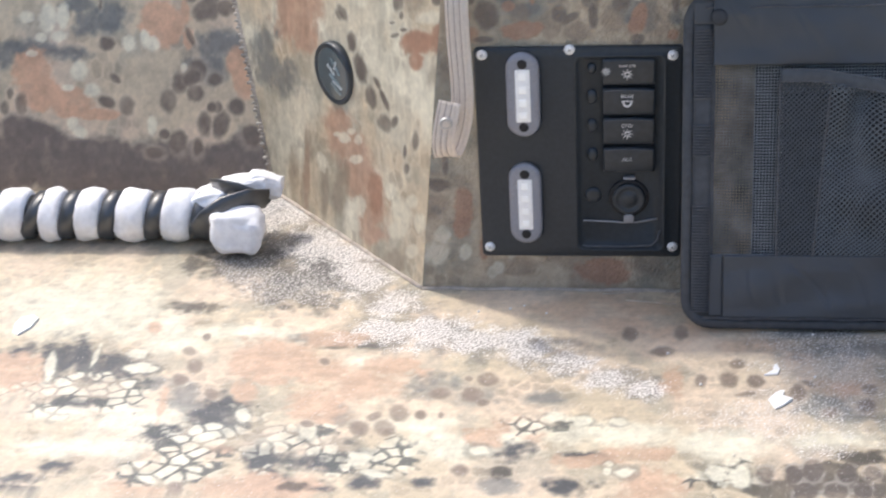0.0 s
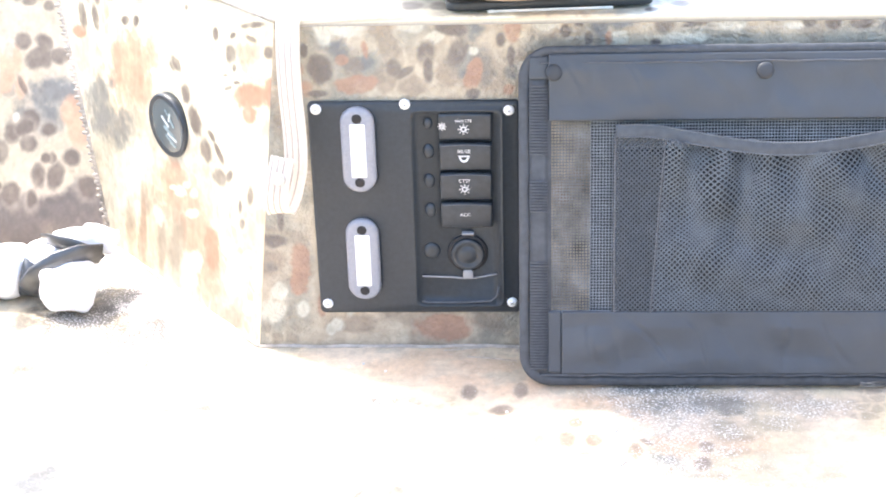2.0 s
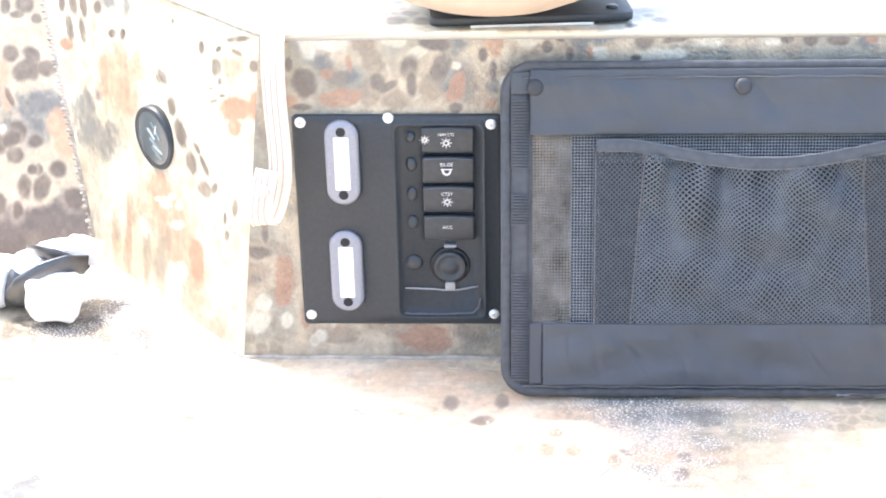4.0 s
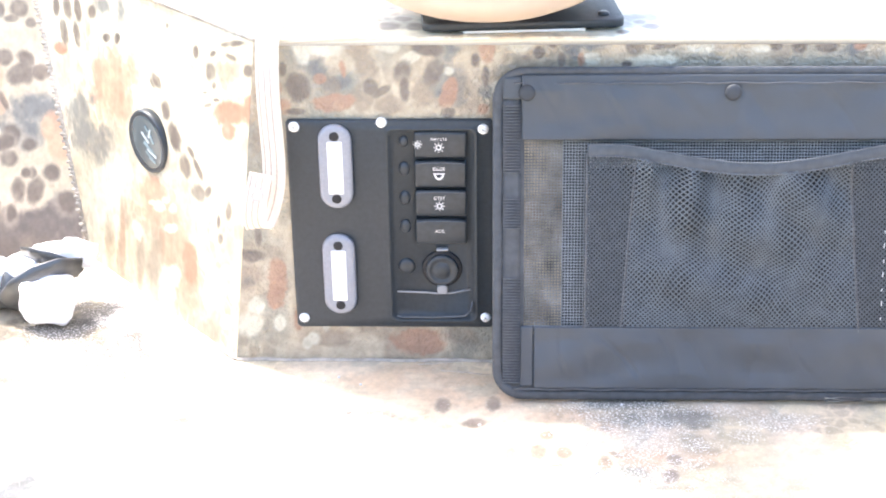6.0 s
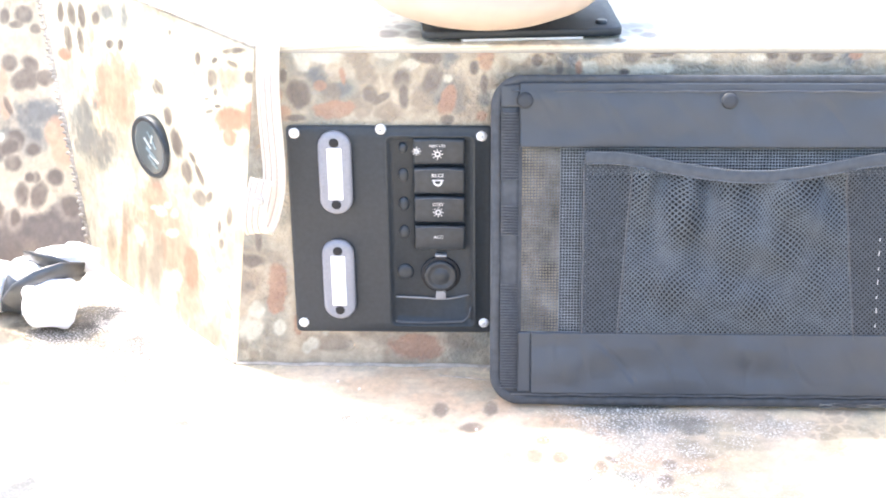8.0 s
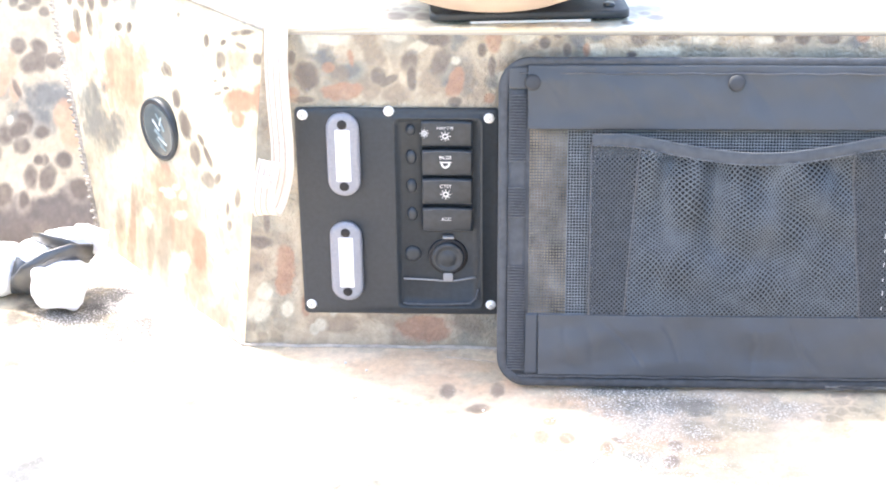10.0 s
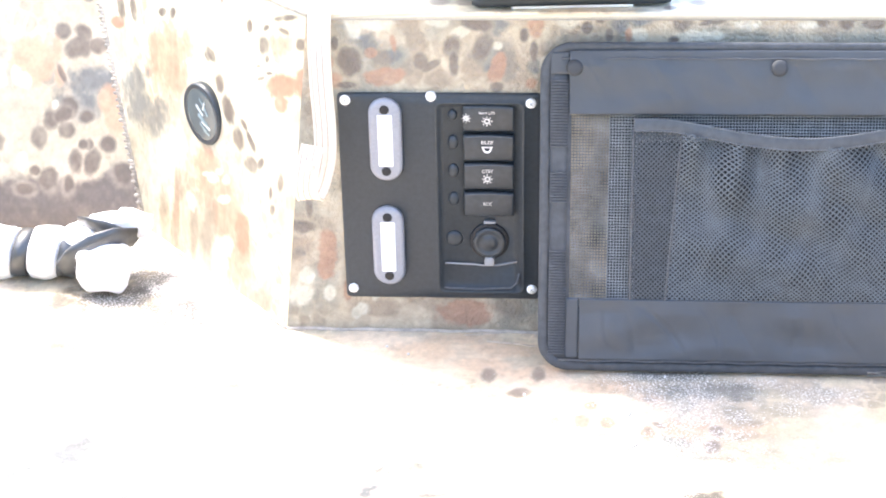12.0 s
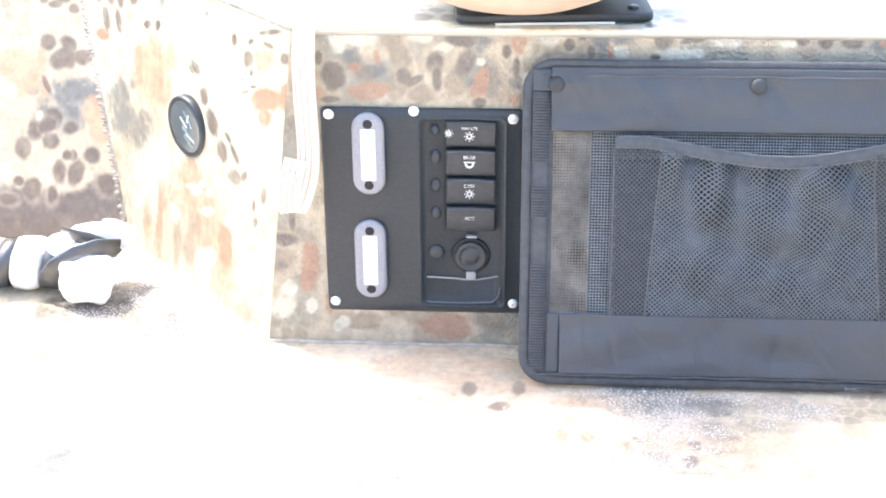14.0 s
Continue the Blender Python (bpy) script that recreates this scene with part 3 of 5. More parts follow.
def from_grid(name, pts, material, colors=None, depth=None, parent=None, shade=True):
    """A sheet from an array rows x columns x 3; depth: a vector to a flat back, which closes it to a slab."""
    r, c = pts.shape[:2]
    idx = np.arange(r * c).reshape(r, c)
    quads = np.stack([idx[:-1, :-1], idx[:-1, 1:], idx[1:, 1:], idx[1:, :-1]], -1).reshape(-1, 4)
    verts = pts.reshape(-1, 3)
    faces = quads.tolist()
    if depth is not None:
        n = r * c
        corner = [idx[0, 0], idx[0, -1], idx[-1, -1], idx[-1, 0]]
        verts = np.vstack([verts, verts[corner] + np.array(depth)])
        faces.append([n + 3, n + 2, n + 1, n])
        for edge, a, b in ((idx[0, :], n, n + 1), (idx[:, -1], n + 1, n + 2), (idx[-1, ::-1], n + 2, n + 3), (idx[::-1, 0], n + 3, n)):
            e = edge.tolist()
            for k in range(len(e) - 1):
                faces.append([e[k + 1], e[k], a if k < len(e) // 2 else b])
            faces.append([e[len(e) // 2], a, b])
    me = bpy.data.meshes.new(name)
    me.from_pydata(verts.tolist(), [], faces)
    if colors is not None:
        layer = me.color_attributes.new("paint", "FLOAT_COLOR", "POINT")
        full = np.full((len(verts), 4), 1.0)
        full[:, :3] = 0.35
        full[:r * c, :colors.shape[1]] = colors
        layer.data.foreach_set("color", full.ravel())
    smooth(me, shade)
    me.update()
    return link(name, me, material, parent)


def box(bm, x0, x1, y0, y1, z0, z1, bevel=0.0, segs=2):
    m = Matrix.Translation(((x0 + x1) / 2, (y0 + y1) / 2, (z0 + z1) / 2)) @ Matrix.Diagonal((x1 - x0, y1 - y0, z1 - z0, 1))
    made = bmesh.ops.create_cube(bm, size=1, matrix=m)["verts"]
    if bevel:
        edges = list({e for v in made for e in v.link_edges})
        bmesh.ops.bevel(bm, geom=edges, offset=bevel, segments=segs, profile=0.6, affect="EDGES")
    return bm


def rounded_outline(w, h, r, n=7):
    pts = []
    for cx, cz, a0 in ((w / 2 - r, h / 2 - r, 0), (-w / 2 + r, h / 2 - r, 90), (-w / 2 + r, -h / 2 + r, 180), (w / 2 - r, -h / 2 + r, 270)):
        for k in range(n):
            a = radians(a0 + 90 * k / (n - 1))
            pts.append((cx + r * math.cos(a), cz + r * math.sin(a)))
    return pts


def loft(bm, rings, close_first=True, close_last=True):
    """Skin of equal rings of points."""
    loops = [[bm.verts.new(p) for p in ring] for ring in rings]
    n = len(loops[0])
    for a, b in zip(loops, loops[1:]):
        for k in range(n):
            bm.faces.new((a[k], a[(k + 1) % n], b[(k + 1) % n], b[k]))
    if close_first:
        bm.faces.new(loops[0])
    if close_last:
        bm.faces.new(loops[-1][::-1])
    return bm


def slab(bm, cx, cz, w, h, r, y_back, y_front, edge=0.001):
    """Rounded plate standing in the x-z plane, front towards -y, with an eased edge."""
    rings = []
    for y, inset in ((y_back, 0), (y_front + edge, 0), (y_front + edge * 0.3, edge * 0.3), (y_front, edge)):
        rings.append([(cx + x, y, cz + z) for x, z in rounded_outline(w - 2 * inset, h - 2 * inset, max(r - inset, 0.0003))])
    return loft(bm, rings)


def disc(bm, cx, cz, r, y_back, y_front, edge=0.001, n=24):
    rings = []
    for y, inset in ((y_back, 0), (y_front + edge, 0), (y_front + edge * 0.3, edge * 0.35), (y_front, edge)):
        rings.append([(cx + (r - inset) * math.cos(2 * math.pi * k / n), y, cz + (r - inset) * math.sin(2 * math.pi * k / n)) for k in range(n)])
    return loft(bm, rings)


def tube(bm, path, r, n=8, flat=1.0, closed=False):
    """Round or flattened bar along a path of points."""
    pts = [Vector(p) for p in path]
    rings = []
    for i, p in enumerate(pts):
        a = pts[i - 1] if (i > 0 or closed) else p
        b = pts[(i + 1) % len(pts)] if (i < len(pts) - 1 or closed) else p
        d = (b - a).normalized()
        side = d.cross(Vector((0, -1, 0.001))).normalized()
        up = side.cross(d).normalized()
        rings.append([p + side * (r * math.cos(2 * math.pi * k / n)) + up * (r * flat * math.sin(2 * math.pi * k / n)) for k in range(n)])
    if closed:
        rings.append(rings[0])
    loops = [[bm.verts.new(q) for q in ring] for ring in (rings[:-1] if closed else rings)]
    if closed:
        loops.append(loops[0])
    for a, b in zip(loops, loops[1:]):
        for k in range(n):
            bm.faces.new((a[k], a[(k + 1) % n], b[(k + 1) % n], b[k]))
    if not closed:
        bm.faces.new(loops[0])
        bm.faces.new(loops[-1][::-1])
    return bm


# ---- the boat: floor, deck front, slanted corner, recess, deck top ----
DECK = 0.357
SLANT_U, SLANT_V = np.array((-0.65493, 0.75569, 0.0)), np.array((0.06825, 0.05915, 0.99591))
SLANT_N = np.array((-0.75260, -0.65225, 0.09031))
FOOT = np.array((-0.077, 0.0, 0.0))


def corner_x(z):
    """Where the front wall meets the slanted wall."""
    return -0.077 + 0.1195 * z


def make_structure():
    # floor, fine where it is seen close
    xs = np.concatenate([np.arange(-1.2, -0.72, 0.04), np.arange(-0.72, 0.62, 0.0017), np.arange(0.62, 1.21, 0.04)])
    ys = np.concatenate([np.arange(-1.8, -0.38, 0.05), np.arange(-0.38, 0.27, 0.0017), np.arange(0.27, 0.5, 0.03)])
    gx, gy = np.meshgrid(xs, ys)
    col = painted_wall(gx.ravel(), gy.ravel(), 101, (CREAM, TAN_PRINT, SAGE, TAUPE), ((PALE, FL_SUN_WASH, 0.75, 0.6, 0.6), ((0.74, 0.61, 0.47), FL_TAN, 0.75, 0.5, 0.5), ((0.66, 0.46, 0.31), FL_WARM, 0.5, 0.7, 0.5), (SLATE_BLUE, FL_BLUE, 0.75, 0.6, 0.5), ((0.085, 0.09, 0.098), FL_SLATE, 1.0, 0.8, 0.5), ((0.15, 0.155, 0.165), FL_GREY, 0.85, 0.8, 0.6), ((0.07, 0.065, 0.06), FL_SHADED_BED, 0.85, 0.8, 0.5), (GRIT_BED, GRIT, 0.65, 0.7, 0.5), ((0.20, 0.17, 0.13), FL_SHADE, 0.35, 0.9, 0.6), ((0.57, 0.40, 0.29), FL_PEACH, 0.9, 0.55, 0.3), ((0.045, 0.045, 0.045), FL_BLACK, 0.85, 0.7, 0.35)), (FL_DARK, FL_DARK_FAR), dark_ink=(0.25, 0.20, 0.165), tint=(0.93, 0.92, 0.89), aspect=0.9, brush=0.28, pebbles=FL_PEBBLE, light=FL_SCALE_PALE, rings=FL_RING)
    pts = np.stack([gx, gy, np.zeros_like(gx)], -1)
    grit = np.maximum(patch(gx.ravel(), gy.ravel(), GRIT, 77, 0.7, 0.6), 0.6 * patch(gx.ravel(), gy.ravel(), DUST + FL_SHADE, 78, 0.8, 0.6))
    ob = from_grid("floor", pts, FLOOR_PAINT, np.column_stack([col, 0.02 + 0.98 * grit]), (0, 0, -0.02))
    tagged(ob, "camouflage-printed boat floor with worn sparkling non-slip grit", "floor", kind="structure")
    # deck front
    vs = np.linspace(0, DECK - 0.0026, 236)
    ss = np.concatenate([np.linspace(0, 0.72, 481), np.linspace(0.74, 1.2, 20)])
    left = corner_x(vs)
    gx = left[:, None] + ss[None, :]
    gz = np.repeat(vs[:, None], ss.size, 1)
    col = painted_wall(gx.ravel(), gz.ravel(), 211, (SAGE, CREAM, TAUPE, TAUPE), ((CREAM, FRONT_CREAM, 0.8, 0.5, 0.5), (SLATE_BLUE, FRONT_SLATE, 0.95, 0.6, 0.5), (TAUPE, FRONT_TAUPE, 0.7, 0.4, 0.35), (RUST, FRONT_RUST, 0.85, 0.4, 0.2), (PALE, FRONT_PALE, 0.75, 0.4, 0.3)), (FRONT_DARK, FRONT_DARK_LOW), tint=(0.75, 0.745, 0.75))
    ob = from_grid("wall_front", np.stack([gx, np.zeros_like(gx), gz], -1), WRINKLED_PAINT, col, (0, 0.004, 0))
    tagged(ob, "camouflage-wrapped front wall of the boat deck", "wall", kind="structure")
    # slanted corner wall
    ts, ss = np.linspace(0, 0.3535, 220), np.linspace(0, 1, 330)
    zs = SLANT_V[2] * ts
    u0 = (corner_x(zs) - FOOT[0]) * SLANT_U[0]
    u = u0[:, None] + ss[None, :] * (0.3401 + 0.4225 * ts - u0)[:, None]
    v = np.repeat(ts[:, None], ss.size, 1)
    pts = FOOT + u[..., None] * SLANT_U + v[..., None] * SLANT_V
    col = painted_wall(u.ravel(), v.ravel(), 317, (CREAM, PALE, SAGE, TAUPE), ((SAGE, OBL_SAGE, 0.6, 0.5, 0.6), (PALE, OBL_CREAM, 0.55, 0.5, 0.5), (SLATE_BLUE, OBL_SLATE, 0.85, 0.6, 0.6), ((0.51, 0.335, 0.24), OBL_CLAY, 0.95, 0.4, 0.35), ((0.42, 0.25, 0.175), OBL_RUST, 1.0, 0.35, 0.25), (TAUPE, OBL_TAUPE, 0.6, 0.3, 0.4), (PALE, OBL_PALE, 0.8, 0.35, 0.3)), (OBL_DARK, OBL_DARK_HIGH), tint=(0.83, 0.80, 0.76), streak=0.22)
    ob = from_grid("wall_corner", pts, WALL_PAINT, col, tuple(-0.004 * SLANT_N))
    tagged(ob, "camouflage-wrapped slanted wall beside the deck front", "wall", kind="structure")
    # recess wall, flared outwards
    ts, ss = np.linspace(0, 0.35, 200), np.linspace(0, 1, 330)
    right = -0.2997 - 0.2093 * ts
    gx = right[:, None] - (0.25 * ss + 0.75 * ss ** 2)[None, :] * (1.2 + right)[:, None]
    gz = np.repeat(ts[:, None], ss.size, 1)
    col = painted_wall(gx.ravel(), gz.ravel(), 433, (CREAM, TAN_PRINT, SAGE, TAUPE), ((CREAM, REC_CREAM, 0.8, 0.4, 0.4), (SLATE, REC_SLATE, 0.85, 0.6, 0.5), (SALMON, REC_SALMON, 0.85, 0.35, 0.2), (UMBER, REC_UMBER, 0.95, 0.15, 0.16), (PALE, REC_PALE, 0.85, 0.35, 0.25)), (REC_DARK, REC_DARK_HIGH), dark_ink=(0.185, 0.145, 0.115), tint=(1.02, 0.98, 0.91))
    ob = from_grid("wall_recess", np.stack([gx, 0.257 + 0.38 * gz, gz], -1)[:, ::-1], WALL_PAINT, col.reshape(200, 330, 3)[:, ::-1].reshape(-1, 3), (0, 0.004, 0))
    tagged(ob, "camouflage-wrapped flared hull wall behind the wrapped pole", "wall", kind="structure")
    # deck top with a folded nose along its edge
    nose = [(-0.0004, -0.0024), (-0.0004, -0.0016), (0.0001, -0.0006), (0.0006, -0.0002), (0.0016, 0.0)]
    ys = np.concatenate([np.linspace(0.003, 0.30, 110), np.linspace(0.31, 0.6, 20)])
    prof = nose + [(y, 0.0) for y in ys]
    ss = np.concatenate([np.linspace(0, 0.75, 300), np.linspace(0.77, 1.25, 20)])
    pts = np.zeros((len(prof), ss.size, 3))
    for i, (y, dz) in enumerate(prof):
        left = max(-0.034 - 0.8667 * max(y, 0), -0.373)
        pts[i, :, 0] = left + ss * (1.2 - left) / 1.25
        pts[i, :, 1] = y
        pts[i, :, 2] = DECK + dz
    col = painted_wall(pts[..., 0].ravel(), pts[..., 1].ravel(), 541, (CREAM, PALE, SAGE, TAUPE), ((PALE, DECK_CREAM, 0.7, 0.5, 0.5), (SLATE_BLUE, DECK_SLATE, 0.8, 0.6, 0.5)), (DECK_DARK,))
    ob = from_grid("deck", pts, WALL_PAINT, col, (0, 0, -0.006))
    tagged(ob, "camouflage-wrapped boat deck top with folded front edge", "deck", kind="structure")
    bm = bmesh.new()
    tube(bm, [(-0.034, -0.001, DECK - 0.0022), (-0.373, 0.390, DECK - 0.0022)], 0.0020, 10)
    trim = part("trim", bm, ALU, None, "folded painted metal edge along the slanted deck side")
    tagged(trim, category="trim", kind="structure")
    bm = bmesh.new()
    box(bm, -1.2, -0.373, 0.392, 0.60, DECK - 0.02, DECK, 0.003)
    tagged(part("gunwale", bm, HULL_PAINT, None), "painted hull gunwale over the recess wall", "gunwale", kind="structure")
    # plain hull sides that close the boat
    for name, dims in (("hull_port", (-1.24, -1.2, -1.84, 0.6)), ("hull_starboard", (1.2, 1.24, -1.84, 0.6)), ("hull_stern", (-1.2, 1.2, -1.84, -1.8))):
        bm = bmesh.new()
        box(bm, *dims, -0.02, 0.45, 0.004)
        tagged(part(name, bm, HULL_PAINT, None, shade=False), "plain camouflage-painted hull side", "hull", kind="structure")
    bm = bmesh.new()
    box(bm, -300, 300, -300, 300, -0.62, -0.5)
    tagged(part("ground", bm, EARTH, None, shade=False), "bare earth ground under the boat", "ground", kind="structure")
    bm = bmesh.new()
    box(bm, -1.24, 1.24, -1.84, 0.6, -0.5, -0.025, 0.03)
    tagged(part("hull", bm, HULL_PAINT, None, shade=False), "painted boat hull body on the ground", "hull", kind="structure")
    # pale sealant bead in the floor joint
    bm = bmesh.new()
    tube(bm, [(-0.077 + 0.03 * k, -0.0015 + 0.0008 * math.sin(k * 1.9), 0.001 + 0.0007 * math.sin(k * 2.7)) for k in range(42)], 0.0020, 6)
    tagged(part("trim", bm, SEALANT, None), "pale sealant bead along the foot of the deck wall", "trim", kind="structure")
    bm = bmesh.new()
    tube(bm, [tuple(FOOT + SLANT_U * 0.02 * k + np.array((-0.001, -0.001, 0.001 + 0.0006 * math.sin(k * 2.3)))) for k in range(20)], 0.0025, 6)
    tagged(part("trim", bm, SEALANT, None), "pale sealant bead along the foot of the slanted wall", "trim", kind="structure")
    # lifted edges of the floor film before the deck wall
    for path in (((0.1186, -0.0099), (0.1515, -0.0043), (0.1923, 0.0015)), ((0.1432, -0.0229), (0.1671, -0.0261), (0.1951, -0.0316))):
        bm = bmesh.new()
        tube(bm, [(x, y, 0.0003) for x, y in path], 0.0009, 6, flat=0.5)
        tagged(part("trim", bm, SEALANT, None), "pale lifted edge of the floor film", "trim", kind="structure")
    # weld bead up the seam of corner and recess
    bm = bmesh.new()
    rnd = random.Random(5)
    for k in range(86):
        z = 0.004 + 0.004 * k
        c = Vector((-0.2997 - 0.2093 * z + 0.0016 * (-1) ** k + rnd.uniform(-0.001, 0.001), 0.257 + 0.38 * z - 0.001, z))
        bmesh.ops.create_icosphere(bm, subdivisions=2, radius=rnd.uniform(0.0030, 0.0042), matrix=Matrix.Translation(c) @ Matrix.Diagonal((1.25, 0.7, 0.7, 1)))
    tube(bm, [(-0.2997 - 0.2093 * z, 0.257 + 0.38 * z, z) for z in (0.0, 0.175, 0.35)], 0.0030, 8)
    tagged(part("weld_bead", bm, ALU, None), "painted weld bead up the seam of two walls", "weld", kind="structure")


make_structure()


# ---- switch panel ----


def printed(text, size, x, y, z, parent, name="print"):
    """Built-in lettering turned into a mesh, upright in the x-z plane."""
    cu = bpy.data.curves.new(name, "FONT")
    cu.body, cu.size, cu.align_x, cu.align_y, cu.extrude, cu.resolution_u = text, size, "CENTER", "CENTER", 0.00012, 3
    tmp = bpy.data.objects.new(name, cu)
    me = bpy.data.meshes.new_from_object(tmp)
    bpy.data.objects.remove(tmp)
    me.transform(pose(x, y, z, 90))
    me.materials.clear()
    return link(name, me, WHITE_INK, parent)


def sun_mark(x, z, y, r, parent, crossed=False):
    bm = bmesh.new()
    n = 14
    ring = []
    for rad in (r * 0.30, r * 0.52):
        ring.append([(x + rad * math.cos(2 * math.pi * k / n), y, z + rad * math.sin(2 * math.pi * k / n)) for k in range(n)])
    loft(bm, ring, False, False)
    for k in range(8):
        a = math.pi / 4 * k
        m = Matrix.Translation((x + 0.78 * r * math.cos(a), y, z + 0.78 * r * math.sin(a))) @ Matrix.Rotation(-a, 4, "Y") @ Matrix.Diagonal((r * 0.38, 0.0002, r * 0.13, 1))
        bmesh.ops.create_cube(bm, size=1, matrix=m)
    if crossed:
        m = Matrix.Translation((x, y, z)) @ Matrix.Rotation(0.8, 4, "Y") @ Matrix.Diagonal((r * 1.5, 0.0002, r * 0.12, 1))
        bmesh.ops.create_cube(bm, size=1, matrix=m)
    return part("symbol", bm, WHITE_INK, parent, "white printed lamp symbol", shade=False)


def make_panel():
    root = thing("switch_panel", (0.0955, -0.0005, 0.158), "black plastic switch panel with rockers and two white lamps", "switch panel")
    inv = Matrix.Translation((-0.0955, 0.0005, -0.158))
    made = []

    def add(name, bm, material, parent=None, label="", shade=True):
        if parent is None:
            bm.transform(inv)
        else:
            bm.transform(inv)
        ob = part(name, bm, material, parent or root, label, shade)
        made.append(ob)
        return ob

    # face plate with a window for the tray
    px, pz, pw, ph = 0.0955, 0.158, 0.2075, 0.2310
    tx, tz, tw, th = 0.1367, 0.158, 0.0865, 0.2105
    bm = bmesh.new()
    outer = [[(px + x, y, pz + z) for x, z in rounded_outline(pw - 2 * i, ph - 2 * i, 0.005)] for y, i in ((-0.0005, 0), (-0.0036, 0), (-0.0048, 0.0008), (-0.0056, 0.0020), (-0.006, 0.0036))]
    inner = [[(tx + x, y, tz + z) for x, z in rounded_outline(tw + 2 * i, th + 2 * i, 0.007)] for y, i in ((-0.006, 0.0040), (-0.0080, 0.0026), (-0.0084, 0.0016), (-0.0080, 0.0006), (-0.0060, -0.0012), (-0.0012, -0.0048))]
    loft(bm, outer + inner, True, True)
    add("face_plate", bm, PLASTIC, label="matt black moulded face plate with a rounded tray")
    # rockers
    for k, (zt, zb, word) in enumerate(((0.2615, 0.2345, "NAV LTS"), (0.2300, 0.2025, "BILGE"), (0.1985, 0.1710, "CTSY"), (0.1665, 0.1400, "ACC"))):
        bm = bmesh.new()
        zc, h = (zt + zb) / 2, zt - zb
        prof = [(-0.0012, zb), (-0.0060, zb), (-0.0078, zb + 0.0015), (-0.0066, zc), (-0.0088, zt - 0.003), (-0.0080, zt - 0.0008), (-0.0012, zt)]
        rings = []
        for x, i in ((0.1200, 0.0012), (0.1210, 0.0003), (0.1225, 0), (0.1455, -0.0004), (0.1690, 0), (0.1705, 0.0003), (0.1715, 0.0012)):
            rings.append([(x, min(y + i, -0.001), zc + (z - zc) * (1 - i * 20) + (0.0012 * (1 - ((x - 0.1442) / 0.026) ** 2) if z > zc else 0)) for y, z in prof])
        loft(bm, rings)
        rocker = add("rocker_switch", bm, GLOSS, label="black rocker switch marked " + word)
        if k:
            # pale tube draws the highlight along the rocker's upper edge
            bm = bmesh.new()
            tube(bm, [(x, -0.0084, zt - 0.0020 + 0.0012 * (1 - ((x - 0.1455) / 0.026) ** 2)) for x in [0.1215 + 0.0030 * q for q in range(17)]], 0.0006, 6)
            add("lip", bm, EDGE_HIGHLIGHT, rocker, "upper lip with its edge highlight painted paler")
        ob = printed(word, 0.0050 if k else 0.0042, 0.1442 - 0.0955, -0.0090 + 0.0005 + (0.0012 if k == 3 else 0), (zc + (0.0065 if k != 3 else 0.001)) - 0.158, rocker)
        ob.location = (0, 0, 0)
        if k in (0, 2):
            mark = sun_mark(0.1442 - 0.0955, zc - 0.0022 - 0.158, -0.0082, 0.0058, rocker)
        if k == 0:
            mark = sun_mark(0.1232 - 0.0955, zc + 0.001 - 0.158, -0.0084, 0.0050, rocker, True)
        if k == 1:
            bm = bmesh.new()
            x0, z0 = 0.1442 - 0.0955, zc + 0.001 - 0.158
            fan = [(x0 + 0.0048 * math.cos(a), -0.0084, z0 + 0.0058 * math.sin(a)) for a in [math.pi + math.pi * q / 10 for q in range(11)]]
            loft(bm, [[(x0 + (p[0] - x0) * f, p[1], z0 + (p[2] - z0) * f - 0.0004) for p in fan] for f in (0.62, 1.0)], False, False)
            box(bm, x0 - 0.0058, x0 + 0.0058, -0.0085, -0.0083, z0 - 0.0002, z0 + 0.0010)
            part("symbol", bm, WHITE_INK, rocker, "white printed pump symbol", shade=False)
    # indicator lenses
    for z, r, wide in ((0.2500, 0.0060, 0.8), (0.2205, 0.0078, 0.72), (0.1890, 0.0078, 0.72), (0.1575, 0.0078, 0.72), (0.1122, 0.0090, 1.0)):
        bm = bmesh.new()
        rings = []
        for q in range(5):
            a = math.pi / 2 * q / 4.3
            rings.append([(0.1090 + r * wide * math.cos(a) * math.cos(2 * math.pi * k / 16), -0.0012 - 0.0035 * math.sin(a), z + r * math.cos(a) * math.sin(2 * math.pi * k / 16)) for k in range(16)])
        loft(bm, rings)
        add("indicator_lens" if r < 0.008 else "fuse_cap", bm, GLOSS, label="smoky black raised lens")
    # socket with hinged cap
    bm = bmesh.new()
    disc(bm, 0.1457, 0.1098, 0.0205, -0.0012, -0.0045, 0.0012, 32)
    sock = add("power_socket", bm, DULL, label="round black power socket with a hinged cap")
    bm = bmesh.new()
    rings = []
    for y, r in ((-0.0045, 0.0172), (-0.0078, 0.0168), (-0.0088, 0.0155), (-0.0088, 0.0125), (-0.0076, 0.0115), (-0.0076, 0.0085), (-0.0086, 0.0075), (-0.0090, 0.001)):
        rings.append([(0.1457 + r * math.cos(2 * math.pi * k / 28), y, 0.1098 + r * math.sin(2 * math.pi * k / 28)) for k in range(28)])
    loft(bm, rings)
    add("socket_cap", bm, GLOSS, sock)
    bm = bmesh.new()
    slab(bm, 0.1457, 0.0880, 0.0105, 0.0095, 0.003, -0.0045, -0.0082, 0.0008)
    add("cap_tab", bm, GREY_LINE, sock, "grey pull tab")
    bm = bmesh.new()
    box(bm, 0.1402, 0.1522, -0.0070, -0.0012, 0.1312, 0.1338, 0.0006)
    add("cap_hinge", bm, GREY_LINE, sock, "pale worn hinge edge")
    bm = bmesh.new()
